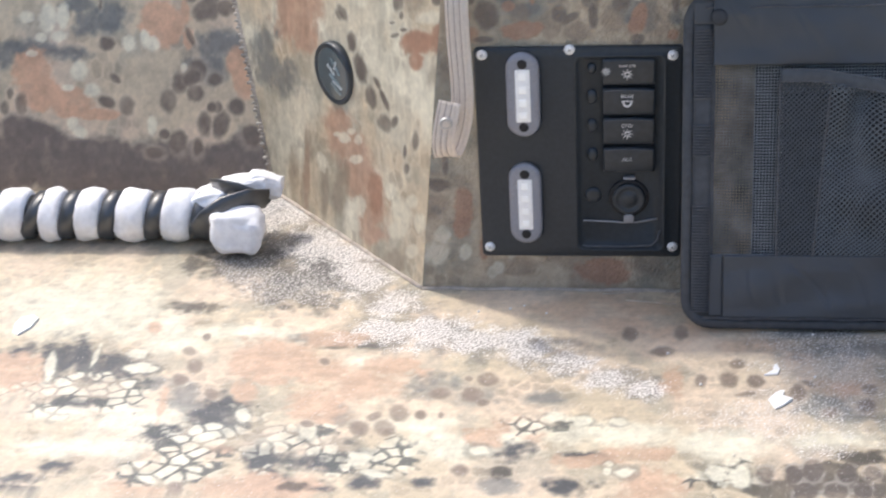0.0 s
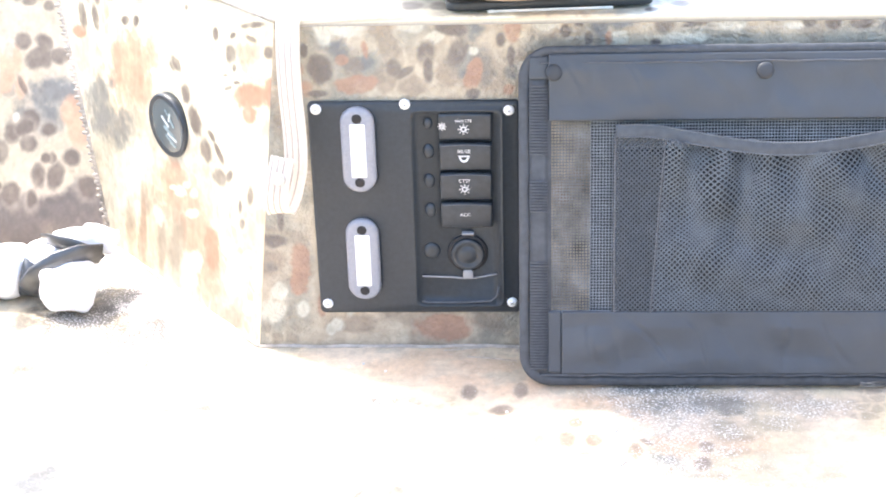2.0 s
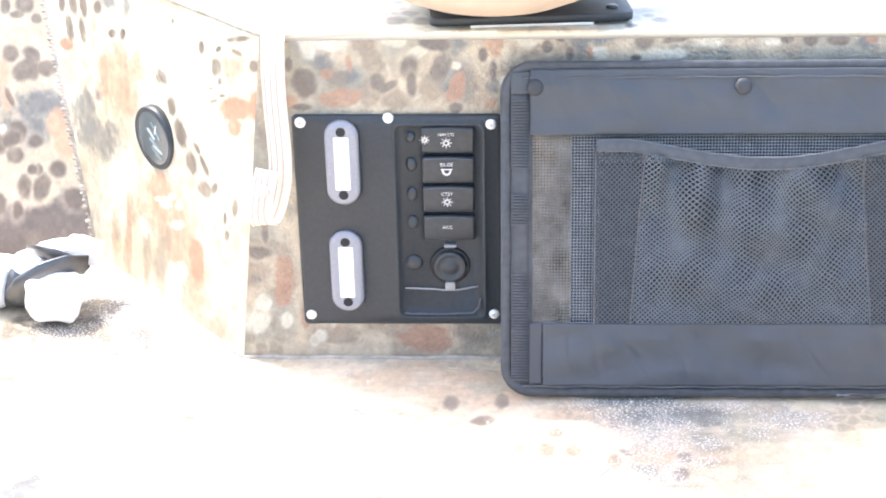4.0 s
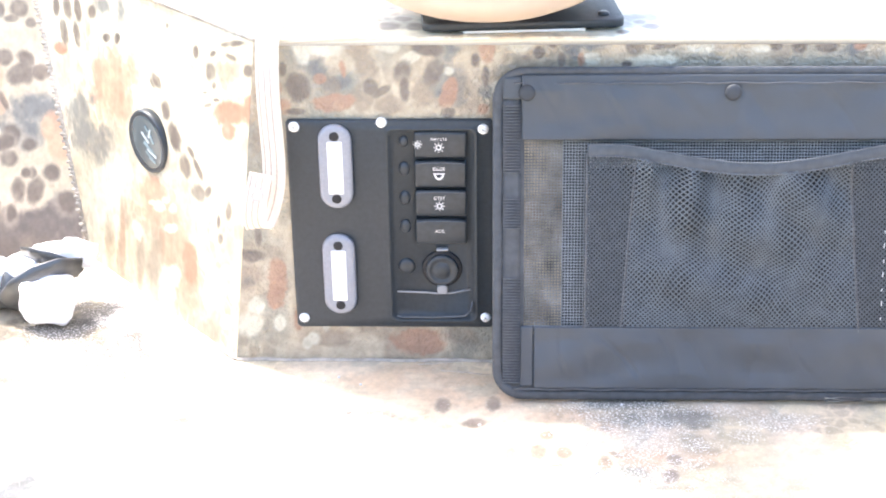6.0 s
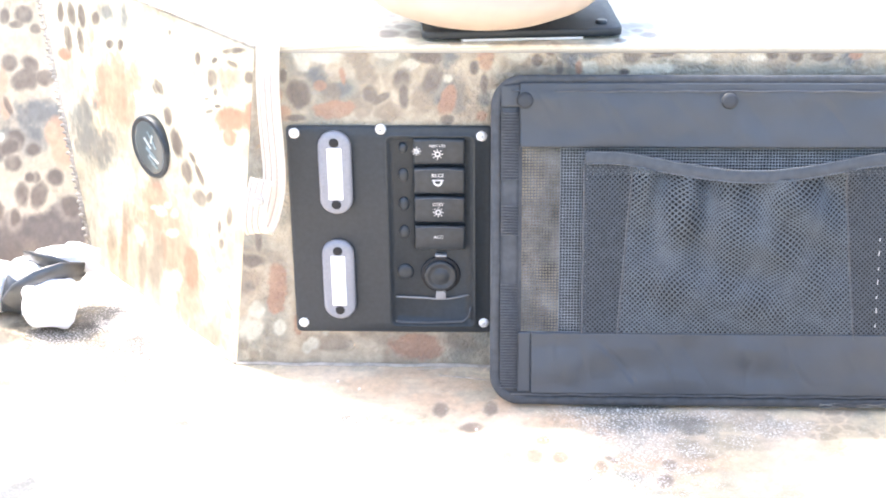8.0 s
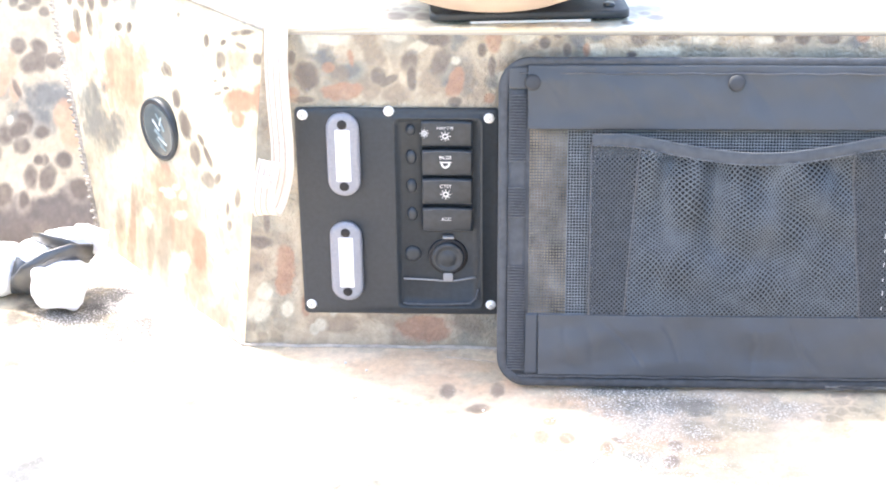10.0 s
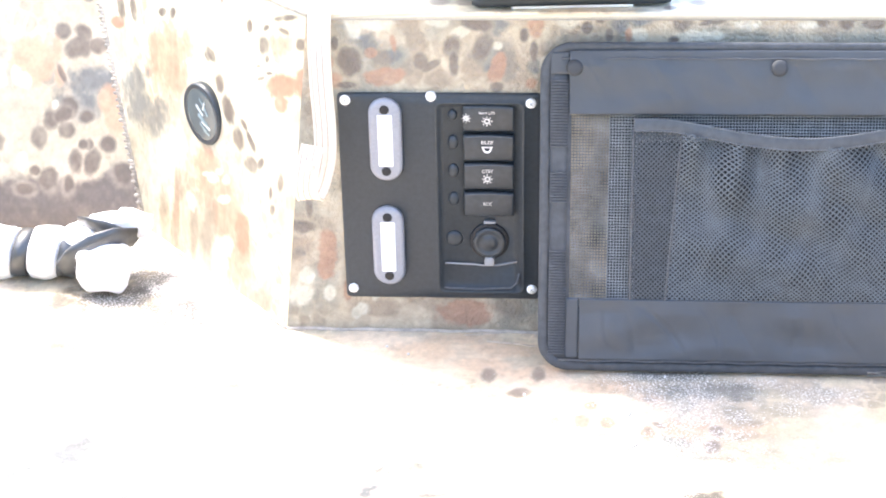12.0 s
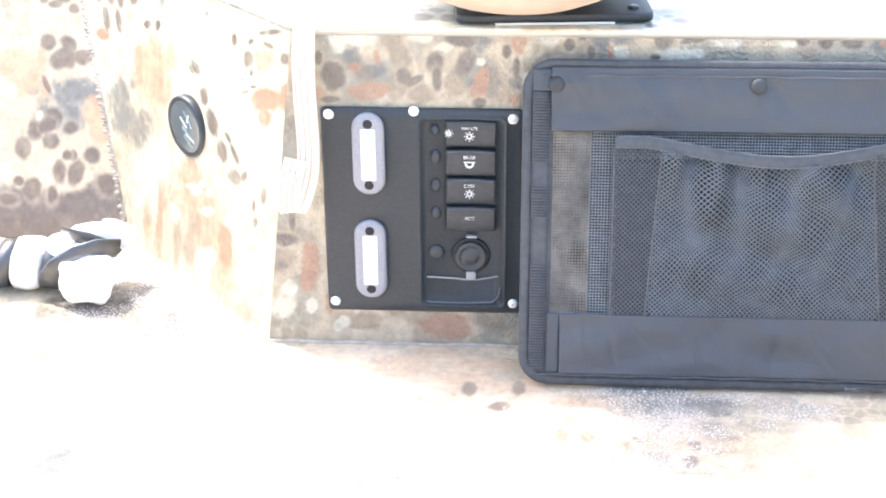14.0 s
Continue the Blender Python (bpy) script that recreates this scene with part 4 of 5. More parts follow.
    tube(bm, [(0.0985, -0.0030, 0.0838), (0.1300, -0.0032, 0.0826), (0.1380, -0.0036, 0.0818), (0.1530, -0.0036, 0.0820), (0.1620, -0.0032, 0.0835), (0.1745, -0.0030, 0.0860)], 0.0011, 6)
    add("tray_lip", bm, GREY_LINE, label="shiny lip across the tray")
    # lighter tube puts the shine of the tray's lower rim into colour
    bm = bmesh.new()
    tube(bm, [(0.0980, -0.0078, 0.0575), (0.1032, -0.0078, 0.0561), (0.1358, -0.0078, 0.0557), (0.1684, -0.0078, 0.0573), (0.1749, -0.0078, 0.0633), (0.1771, -0.0078, 0.074)], 0.0011, 8)
    add("tray_rim", bm, EDGE_HIGHLIGHT, label="tray rim with its highlight painted lighter")
    # screws
    for x, z in ((0.0004, 0.2668), (0.0876, 0.2712), (0.1885, 0.2642), (-0.0002, 0.0541), (0.1905, 0.0551)):
        bm = bmesh.new()
        rings = []
        for q in range(5):
            a = math.pi / 2 * q / 4.4
            rings.append([(x + 0.0056 * math.cos(a) * math.cos(2 * math.pi * k / 18), -0.0055 - 0.0036 * math.sin(a), z + 0.0056 * math.cos(a) * math.sin(2 * math.pi * k / 18)) for k in range(18)])
        loft(bm, rings)
        sc = add("screw", bm, STEEL, label="pan-head stainless screw")
        for turn in (0.5, 0.5 + math.pi / 2):
            bm = bmesh.new()
            bmesh.ops.create_cube(bm, size=1, matrix=Matrix.Translation((x, -0.0090, z)) @ Matrix.Rotation(turn + x * 9, 4, "Y") @ Matrix.Diagonal((0.0044, 0.0004, 0.0007, 1)))
            add("slot", bm, GREY_LINE, sc, shade=False)
    # two courtesy lamps
    for cx, cz, h in ((0.0405, 0.2250, 0.0900), (0.0395, 0.1056, 0.0910)):
        bm = bmesh.new()
        w = 0.0340
        rings = []
        for y, i in ((-0.006, 0), (-0.0085, 0.0002), (-0.0105, 0.0014), (-0.0115, 0.0034), (-0.0118, 0.0065)):
            rings.append([(cx + x, y, cz + z) for x, z in rounded_outline(w - 2 * i, h - 2 * i, (w - 2 * i) / 2 - 0.0002, 9)])
        loft(bm, rings)
        lamp = add("courtesy_lamp", bm, LENS, label="frosted oval courtesy lamp with a white diode window")
        bm = bmesh.new()
        slab(bm, cx, cz, 0.0150, h - 0.034, 0.0012, -0.0112, -0.0123, 0.0004)
        win = add("diode_window", bm, DIODE, lamp)
        for q in (-1.5, -0.5, 0.5, 1.5):
            bm = bmesh.new()
            slab(bm, cx, cz + q * (h - 0.034) / 4, 0.0080, 0.0080, 0.0015, -0.0118, -0.0128, 0.0004)
            add("diode", bm, GLOW, lamp, "faintly glowing white diode")
        for sgn in (-1, 1):
            bm = bmesh.new()
            disc(bm, cx, cz + sgn * (h / 2 - 0.0115), 0.0050, -0.0105, -0.0125, 0.0008, 18)
            add("screw_cap", bm, DULL, lamp, "black screw in the lamp end")
    return root


make_panel()

# ---- badge on the slanted wall ----


def make_badge():
    c = FOOT + 0.1815 * SLANT_U + 0.1960 * SLANT_V + 0.0008 * SLANT_N
    face = np.array((-0.70700, -0.70700, -0.01745))
    side = np.array((0.70711, -0.70711, 0.0))
    rise = np.cross(face, side)
    m = Matrix(((side[0], -face[0], rise[0], c[0]), (side[1], -face[1], rise[1], c[1]), (side[2], -face[2], rise[2], c[2]), (0, 0, 0, 1)))
    root = thing("badge", label="round black domed badge with silver-blue emblem on the wall", category="badge")
    root.matrix_world = m @ Matrix.Scale(0.95, 4)
    bm = bmesh.new()
    rings = []
    for y, r in ((0.0035, 0.0385), (-0.004, 0.0385), (-0.0062, 0.0375), (-0.0066, 0.0355), (-0.0056, 0.0335), (-0.0056, 0.032)):
        rings.append([(r * math.cos(2 * math.pi * k / 40), y, r * math.sin(2 * math.pi * k / 40)) for k in range(40)])
    loft(bm, rings)
    part("rim", bm, GLOSS, root, "raised black rim")
    bm = bmesh.new()
    rings = []
    for q in range(7):
        a = math.pi / 2 * q / 6.4
        rings.append([(0.0325 * math.cos(a) * math.cos(2 * math.pi * k / 36), -0.0054 - 0.0012 * math.sin(a), 0.0325 * math.cos(a) * math.sin(2 * math.pi * k / 36)) for k in range(36)])
    loft(bm, rings)
    part("dome", bm, BADGE, root)
    # plain shards for the emblem
    for x, z, w, h, turn, ink in ((-0.001, 0.005, 0.017, 0.0030, -0.75, BADGE_SILVER), (0.009, 0.012, 0.010, 0.0026, 1.1, BADGE_SILVER), (0.004, 0.017, 0.009, 0.0030, -0.9, BADGE_INK), (0.013, 0.006, 0.012, 0.0034, -1.1, BADGE_INK),
                                  (0.004, -0.006, 0.020, 0.0042, -0.55, BADGE_INK), (0.010, -0.012, 0.018, 0.0030, -0.45, BADGE_SILVER), (0.004, -0.016, 0.016, 0.0034, -0.6, BADGE_INK), (0.010, -0.021, 0.012, 0.0026, -0.4, BADGE_INK)):
        bm = bmesh.new()
        bmesh.ops.create_cube(bm, size=1, matrix=Matrix.Translation((x, -0.0068, z)) @ Matrix.Rotation(-turn, 4, "Y") @ Matrix.Diagonal((w * 1.05, 0.0005, h * 1.1, 1)))
        for vtx in bm.verts:
            if vtx.co.x > x:
                vtx.co.z += 0.0012
        part("emblem", bm, ink, root, "silver-blue emblem stroke", shade=False)


make_badge()

# ---- hanging elastic strap ----


def make_strap():
    root = thing("strap", (-0.018, -0.014, 0.354), "beige ribbed elastic strap hanging over the deck edge", "strap")
    inv = Vector((0.018, 0.014, -0.354))
    w, th = 0.0225, 0.0016
    # centre line: over the edge, down, then folded back up at the end
    line = [(-0.021, 0.06, 0.3585), (-0.021, 0.02, 0.3585), (-0.0205, 0.003, 0.3582), (-0.0204, -0.008, 0.3540), (-0.0202, -0.0141, 0.345), (-0.0200, -0.0237, 0.3236), (-0.0196, -0.027, 0.2959), (-0.0185, -0.029, 0.2664), (-0.0178, -0.030, 0.2419), (-0.0190, -0.031, 0.2173), (-0.0225, -0.033, 0.1997), (-0.0275, -0.036, 0.184), (-0.0320, -0.0430, 0.1765), (-0.0350, -0.0520, 0.1790), (-0.0360, -0.0570, 0.1920), (-0.0330, -0.0540, 0.2125), (-0.0285, -0.047, 0.2330)]
    pts = [Vector(p) for p in line]
    dense = []
    for i in range(len(pts) - 1):
        p0, p1, p2, p3 = pts[max(i - 1, 0)], pts[i], pts[i + 1], pts[min(i + 2, len(pts) - 1)]
        for q in range(5):
            t = q / 5
            dense.append(0.5 * ((2 * p1) + (-p0 + p2) * t + (2 * p0 - 5 * p1 + 4 * p2 - p3) * t * t + (-p0 + 3 * p1 - 3 * p2 + p3) * t ** 3))
    dense.append(pts[-1])

    def ribbon(offsets, lift, material, name, label=""):
        bm = bmesh.new()
        rings = []
        for i, p in enumerate(dense):
            a, b = dense[max(i - 1, 0)], dense[min(i + 1, len(dense) - 1)]
            d = (b - a).normalized()
            twist = 0.35 * min(1, max(0, (0.25 - p.z) / 0.07))
            side = Vector((math.cos(twist), math.sin(twist) * 0.6, -0.1 * twist))
            side = (side - d * side.dot(d)).normalized()
            nrm = side.cross(d).normalized()
            ring = [p + side * x + nrm * y + inv for x, y in offsets]
            rings.append(ring)
        loft(bm, rings)
        return part(name, bm, material, root, label)

    sec = []
    n = 24
    for k in range(n + 1):
        x = -w / 2 + w * k / n
        ridge = 0.00075 * (0.5 + 0.5 * math.cos(2 * math.pi * 4 * k / n))
        sec.append((x, th / 2 + ridge))
    for k in range(n, -1, -1):
        x = -w / 2 + w * k / n
        sec.append((x, -th / 2 - 0.00075 * (0.5 + 0.5 * math.cos(2 * math.pi * 4 * k / n))))
    ribbon(sec, 0, STRAP, "webbing")
    for k in (-1, 0, 1):
        x = w / 4 * k + w / 8
        if k < 1:
            ribbon([(x - 0.0006, 0.00095), (x + 0.0006, 0.00095), (x + 0.0006, -0.00095), (x - 0.0006, -0.00095)], 0, GROOVE, "groove", "brown groove along the elastic")
    ribbon([(-w / 2 + 0.0022, 0.00095), (-w / 2 + 0.0034, 0.00095), (-w / 2 + 0.0034, -0.00095), (-w / 2 + 0.0022, -0.00095)], 0, GROOVE, "groove", "brown groove along the elastic")
    # snap
    bm = bmesh.new()
    rings = []
    for y, r in ((0.004, 0.0064), (0.0, 0.0066), (-0.0018, 0.0060), (-0.0024, 0.0046), (-0.0016, 0.0036), (-0.0010, 0.002)):
        rings.append([(-0.0325 + inv.x + r * math.cos(2 * math.pi * k / 20), -0.0555 + inv.y + y, 0.2135 + inv.z + r * math.sin(2 * math.pi * k / 20)) for k in range(20)])
    loft(bm, rings)
    part("snap", bm, WORN, root, "dull metal snap ring")
    bm = bmesh.new()
    disc(bm, -0.0325 + inv.x, 0.2135 + inv.z, 0.0036, -0.0555 + inv.y, -0.0555 + inv.y - 0.0022, 0.0004, 16)
    part("snap_centre", bm, STRAP, root, "beige snap centre")


make_strap()

# ---- wrapped pole ----


def make_pole():
    y0, z0 = 0.121, 0.031
    root = thing("wrapped_pole", (-0.36, y0, 0.0), "pole padded with taped white cloth, lying on the floor", "pole")
    inv = Vector((0.36, -y0, 0))

    def lathe(name, stations, material, label="", lump=0.0, seed=0, lean=0.0, n=28):
        """stations: x, radius; lean tilts the rings along the axis."""
        bm = bmesh.new()
        rings = []
        for x, r in stations:
            ring = []
            for k in range(n):
                a = 2 * math.pi * k / n
                dx = lean * math.sin(a)
                rr = r * (1 + lump * (noise.noise(Vector((x * 60 + seed, math.cos(a) * 1.5, math.sin(a) * 1.5))) + 0.5 * noise.noise(Vector((x * 150 + seed, math.cos(a) * 4, math.sin(a) * 4)))))
                ring.append((x + dx + inv.x, y0 + rr * math.cos(a) + inv.y, max(z0 + rr * math.sin(a), 0.001)))
            rings.append(ring)
        loft(bm, rings)
        return part(name, bm, material, root, label)

    lathe("core", [(-1.15, 0.024), (-0.32, 0.024)], DULL, "dark pole core")
    rings = [-1.14, -1.02, -0.90, -0.79, -0.69, -0.610, -0.556, -0.512, -0.463, -0.407, -0.352]
    for i, (a, b) in enumerate(zip(rings, rings[1:])):
        st = []
        for q in range(13):
            t = q / 12
            bulge = math.sin(math.pi * t) ** 0.35
            st.append((a + 0.0084 + (b - a - 0.0168) * t, 0.0235 + 0.0087 * bulge))
        lathe("cloth_wrap", st, CLOTH, "white cloth bulging between the tape turns", lump=0.10, seed=i * 3.1, lean=0.004)
    for i, x in enumerate(rings):
        hw = 0.0090
        lathe("tape_turn", [(x - hw, 0.0240), (x - hw + 0.0006, 0.0288), (x, 0.0290), (x + hw - 0.0006, 0.0288), (x + hw, 0.0240)], TAPE, "shiny black tape turn", lump=0.03, seed=i * 7.7, lean=0.007 if i != 6 else 0.013)
    # knotted end: drooping cloth end and a raised fold, crossed by tape
    def lump(name, centre, radii, material, seed, label="", amount=0.22, tilt=0.0, taper=0.0):
        bm = bmesh.new()
        bmesh.ops.create_icosphere(bm, subdivisions=4, radius=1.0)
        for v in bm.verts:
            d = 1 + amount * noise.noise(v.co * 1.4 + Vector((seed, 0, 0))) + 0.4 * amount * noise.noise(v.co * 4 + Vector((seed, 5, 0)))
            q = Vector([math.copysign(abs(e) ** 0.62, e) * 0.90 for e in v.co])
            narrow = 1 - taper * max(0, -q.z)
            v.co = Vector((q.x * radii[0] * narrow, q.y * radii[1], q.z * radii[2])) * d
        bm.transform(Matrix.Translation(Vector(centre) + inv) @ Matrix.Rotation(tilt, 4, "Y"))
        for v in bm.verts:
            v.co.z = max(v.co.z, 0.001)
        return part(name, bm, material, root, label)

    lump("cloth_end", (-0.3010, 0.084, 0.0295), (0.0375, 0.027, 0.0285), CLOTH, 3.0, "white cloth end drooping over the pole tip", tilt=0.12, taper=0.35)
    lump("cloth_fold", (-0.3050, 0.139, 0.060), (0.036, 0.020, 0.0135), CLOTH, 9.0, "folded white cloth corner", tilt=-0.15)
    lump("cloth_fold", (-0.3400, 0.124, 0.048), (0.030, 0.028, 0.018), CLOTH, 14.0, "folded white cloth corner", tilt=-0.3)
    lump("cloth_fold", (-0.2785, 0.143, 0.061), (0.024, 0.016, 0.0150), CLOTH, 21.0, "folded white cloth corner", tilt=0.2)
    for pts, r in (([(-0.354, 0.104, 0.012), (-0.347, 0.085, 0.028), (-0.333, 0.079, 0.045), (-0.313, 0.087, 0.057), (-0.291, 0.101, 0.060), (-0.272, 0.118, 0.053)], 0.0130),
                   ([(-0.336, 0.124, 0.068), (-0.320, 0.110, 0.073), (-0.302, 0.106, 0.070), (-0.284, 0.112, 0.059), (-0.274, 0.118, 0.046)], 0.0090)):
        bm = bmesh.new()
        tube(bm, [Vector(p) + inv for p in pts], r, 12, flat=0.3)
        part("tape_band", bm, TAPE, root, "black tape band crossed over the knot")


make_pole()

# ---- mesh organizer bag, snapped to the deck wall and standing out at its foot ----
BAG_X0, BAG_X1, BAG_H = 0.1985, 0.6600, 0.334
BAG_UP, BAG_OUT = Vector((0, 0.0740, 0.3258)).normalized(), Vector((0, -0.3258, 0.0740)).normalized()


def bag(x, h, off=0.0):
    """A point of the bag's face: along the wall, up the slope, and out from it."""
    return Vector((x, -0.0860, 0.0040)) + BAG_UP * h + BAG_OUT * off


def make_bag():
    org = bag((BAG_X0 + BAG_X1) / 2, 0)
    root = thing("organizer_bag", tuple(org), "black nylon hanging organizer with mesh pockets, snapped to the deck wall", "bag")

    def fin(bm):
        bm.transform(Matrix.Translation(-org))
        return bm

    def sheet(name, x0, x1, h0, h1, off, material, label="", wrinkle=0.0012, seed=0.0, nx=90, nh=24, thick=0.002, crease=0.0, parent=None):
        bm = bmesh.new()
        top = []
        for j in range(nh + 1):
            row = []
            for i in range(nx + 1):
                x, h = x0 + (x1 - x0) * i / nx, h0 + (h1 - h0) * j / nh
                f = min(1, 4 * j / nh, 4 * (nh - j) / nh)
                w = wrinkle * f * (noise.noise(Vector((x * 14 + seed, h * 30, seed))) + 0.6 * noise.noise(Vector((x * 38 + h * 22 + seed, h * 12, 4 + seed))))
                w -= crease * f * max(0, 1 - 9 * abs(noise.noise(Vector((x * 21 + h * 9 + seed, h * 7 - x * 5, 8 + seed))))) * (0.4 + 0.6 * noise.noise(Vector((x * 9, h * 11, seed))))
                row.append(bm.verts.new(bag(x, h, off + w)))
            top.append(row)
        back = [[bm.verts.new(bag(x0 + (x1 - x0) * i, h0 + (h1 - h0) * j, off - thick)) for i in (0, 1)] for j in (0, 1)]
        for j in range(nh):
            for i in range(nx):
                bm.faces.new((top[j][i], top[j][i + 1], top[j + 1][i + 1], top[j + 1][i]))
        bm.faces.new((back[0][0], back[1][0], back[1][1], back[0][1]))
        bm.faces.new([top[0][i] for i in range(nx + 1)] + [back[0][1], back[0][0]])
        bm.faces.new([top[nh][i] for i in range(nx + 1)] + [back[1][1], back[1][0]])
        bm.faces.new([top[j][0] for j in range(nh + 1)] + [back[1][0], back[0][0]])
        bm.faces.new([top[j][nx] for j in range(nh + 1)] + [back[1][1], back[0][1]])
        return part(name, fin(bm), material, parent or root, label)

    # cloth bands above and below the mesh window
    sheet("top_band", BAG_X0 + 0.028, BAG_X1 - 0.028, 0.2640, 0.3270, 0.0052, NYLON, "plain black nylon band", 0.0046, 1.0, 220, 36, thick=0.005, crease=0.0018)
    sheet("top_band", BAG_X0 + 0.0095, BAG_X0 + 0.0279, 0.3035, 0.3250, 0.0046, NYLON, "plain black nylon corner", 0.0004, 2.0, 8, 8, 0.004)
    sheet("bottom_band", BAG_X0 + 0.041, BAG_X1 - 0.030, 0.0130, 0.0760, 0.0062, NYLON, "creased black nylon pocket band", 0.0052, 5.0, 260, 44, thick=0.006, crease=0.0026)
    sheet("bottom_band", BAG_X0 + 0.027, BAG_X0 + 0.0405, 0.0130, 0.0765, 0.0034, NYLON, "narrow black nylon tab", 0.0006, 6.0, nx=8)
    sheet("backing", BAG_X0 + 0.095, BAG_X1 - 0.030, 0.0700, 0.2360, 0.0012, BACKING, "dark backing cloth behind the pocket", 0.0004, 7.0, 60, 20, 0.0008)
    # border cloth round the window, with rounded outer corners
    bm = bmesh.new()
    mid = (BAG_X0 + BAG_X1) / 2
    rings = []
    for dx, dh, c, off, r in ((0.006, 0.006, 0.0, -0.001, 0.024), (0.006, 0.006, 0.0, 0.0012, 0.024), (0.0305, 0.066, 0.001, 0.0012, 0.002), (0.0305, 0.066, 0.001, -0.001, 0.002)):
        rings.append([bag(mid + x, BAG_H / 2 + c + h, off) for x, h in rounded_outline(BAG_X1 - BAG_X0 - 2 * dx, BAG_H - 2 * dh, r, 10)])
    rings.append(rings[0])
    loft(bm, rings, False, False)
    bmesh.ops.remove_doubles(bm, verts=bm.verts, dist=1e-6)
    part("border", fin(bm), BINDING, root, "black border cloth", shade=False)
    # ribbed webbing sewn down both sides, in loops
    for x0 in (BAG_X0 + 0.0095, BAG_X1 - 0.0270):
        bm = bmesh.new()
        for h0, h1 in ((0.018, 0.128), (0.176, 0.208), (0.232, 0.300)):
            k = int((h1 - h0) / 0.0029)
            for q in range(k):
                h = h0 + (h1 - h0) * q / k
                lift = 0.0035 + 0.0015 * math.sin(math.pi * q / k)
                a, b = bag(x0, h, lift), bag(x0 + 0.0175, h, lift)
                tube(bm, [a, b], 0.00095, 6)
        part("webbing_rib", fin(bm), WEB, root, "ribbed black webbing loops")["kind"] = "stuff"
        sheet("webbing", x0, x0 + 0.0175, 0.014, 0.304, 0.0026, BINDING, "", 0.0008, 3.0, 4, 60, 0.001)
    # binding tape all round with rounded corners
    path = [bag(BAG_X0 + (BAG_X1 - BAG_X0) / 2 + x, BAG_H / 2 + h, 0.0012) for x, h in rounded_outline(BAG_X1 - BAG_X0 - 0.009, BAG_H - 0.009, 0.026, 12)]
    long = []
    for i, p in enumerate(path):
        q = path[(i + 1) % len(path)]
        steps = max(1, int((q - p).length / 0.02))
        long += [p.lerp(q, s / steps) for s in range(steps)]
    bm = bmesh.new()
    tube(bm, long, 0.0052, 12, flat=0.55, closed=True)
    part("binding", fin(bm), BINDING, root, "black binding tape round the edge")
    for h0 in (0.0115, 0.3190):
        bm = bmesh.new()
        tube(bm, [bag(BAG_X0 + 0.02 + 0.0105 * k, h0 + 0.0004 * math.sin(k * 1.3), 0.0058) for k in range(41)], 0.0009, 5)
        part("stitch_line", fin(bm), WEB, root)
    # coarse woven net of the window
    x0, x1, h0, h1, pitch = BAG_X0 + 0.027, BAG_X1 - 0.029, 0.070, 0.268, 0.0030
    for xa, xb, thread, text in ((x0, x0 + 0.0413, NET_PALE, "worn grey-brown woven net"), (x0 + 0.0413, x1, NET_WEAVE, "coarse woven net with shiny threads")):
        bm = bmesh.new()
        for k in range(int((xb - xa) / pitch) + 1):
            x = xa + k * pitch
            tube(bm, [bag(x, h0, -0.001), bag(x, h1, -0.001)], 0.00048, 4)
        for k in range(int((h1 - h0) / pitch) + 1):
            h = h0 + k * pitch
            tube(bm, [bag(xa, h, -0.0006), bag(xb, h, -0.0006)], 0.00060, 4)
        part("window_net", fin(bm), thread, root, text, shade=False)["kind"] = "stuff"
    sheet("net_backing", x0 + 0.0740, x1, 0.2300, 0.2680, -0.0035, BACKING, "dark cloth strip behind the net", 0.0008, 13.0, 30, 10, 0.0008)
    sheet("net_backing", x0 + 0.0413, x0 + 0.0735, 0.0690, 0.2680, -0.0035, BACKING, "dark cloth strip behind the net", 0.0008, 12.0, 12, 40, 0.0008)

    # gathered pocket of diamond mesh with an elastic hem
    px0, px1 = BAG_X0 + 0.0915, BAG_X1 - 0.034

    def hem_h(x):
        t = (x - px0) / 0.275
        return 0.2545 - 0.0168 * math.sin(math.pi * min(max((t - 0.10) / 1.0, 0), 1)) ** 1.5

    def bulge(x, h, crimp=1.0):
        t = (x - px0) / 0.275
        base = 0.005
        f = min(1, max(0, (x - px0 - 0.030) / 0.03)) * min(1, max(0, (px0 + 0.275 - x) / 0.03))
        top = max(0, h - 0.075) / 0.17
        b = base + f * (0.012 * math.sin(math.pi * min(1, max(0, t))) * top ** 0.6)
        folds = 0.0090 * f * top * top * math.sin((t - 0.5) * 34 * (0.45 + 0.55 * top) + 1.3 * math.sin(x * 31)) * min(1, top * 1.3)
        diag = 0.0095 * f * min(1, 3 * top) * noise.noise(Vector((x * 16 + h * 12, h * 16 - x * 8, 2.0)))
        return b + crimp * (folds + diag)

    pitch = 0.0049
    low, high = 0.0765, 0.256
    span = (px1 - px0) + (high - low)

    def side_x(h):
        return px0 + 0.0352 + 0.0123 * (h - 0.072) / 0.18

    def far_x(h):
        return px0 + 0.270 - 0.0167 * (h - 0.072) / 0.18

    def warp(x, h):
        """The mesh pulled together in fans under the hem and slack lower down."""
        top = max(0, h - 0.075) / 0.17
        f = min(1, max(0, (x - side_x(h)) / 0.03)) * min(1, max(0, (far_x(h) - x) / 0.03))
        dx = 0.0046 * f * top * math.sin((x - px0) * 130 * (1.25 - 0.45 * top) + 1.6 * math.sin(h * 34))
        dh = 0.0075 * f * noise.noise(Vector((x * 22, h * 26, 5.0))) + 0.0024 * f * math.sin((x - px0) * 75 + h * 60)
        return x + dx, h + dh * min(1, (h - 0.0765) / 0.02) * min(1, max(0, (hem_h(x) - h) / 0.02))

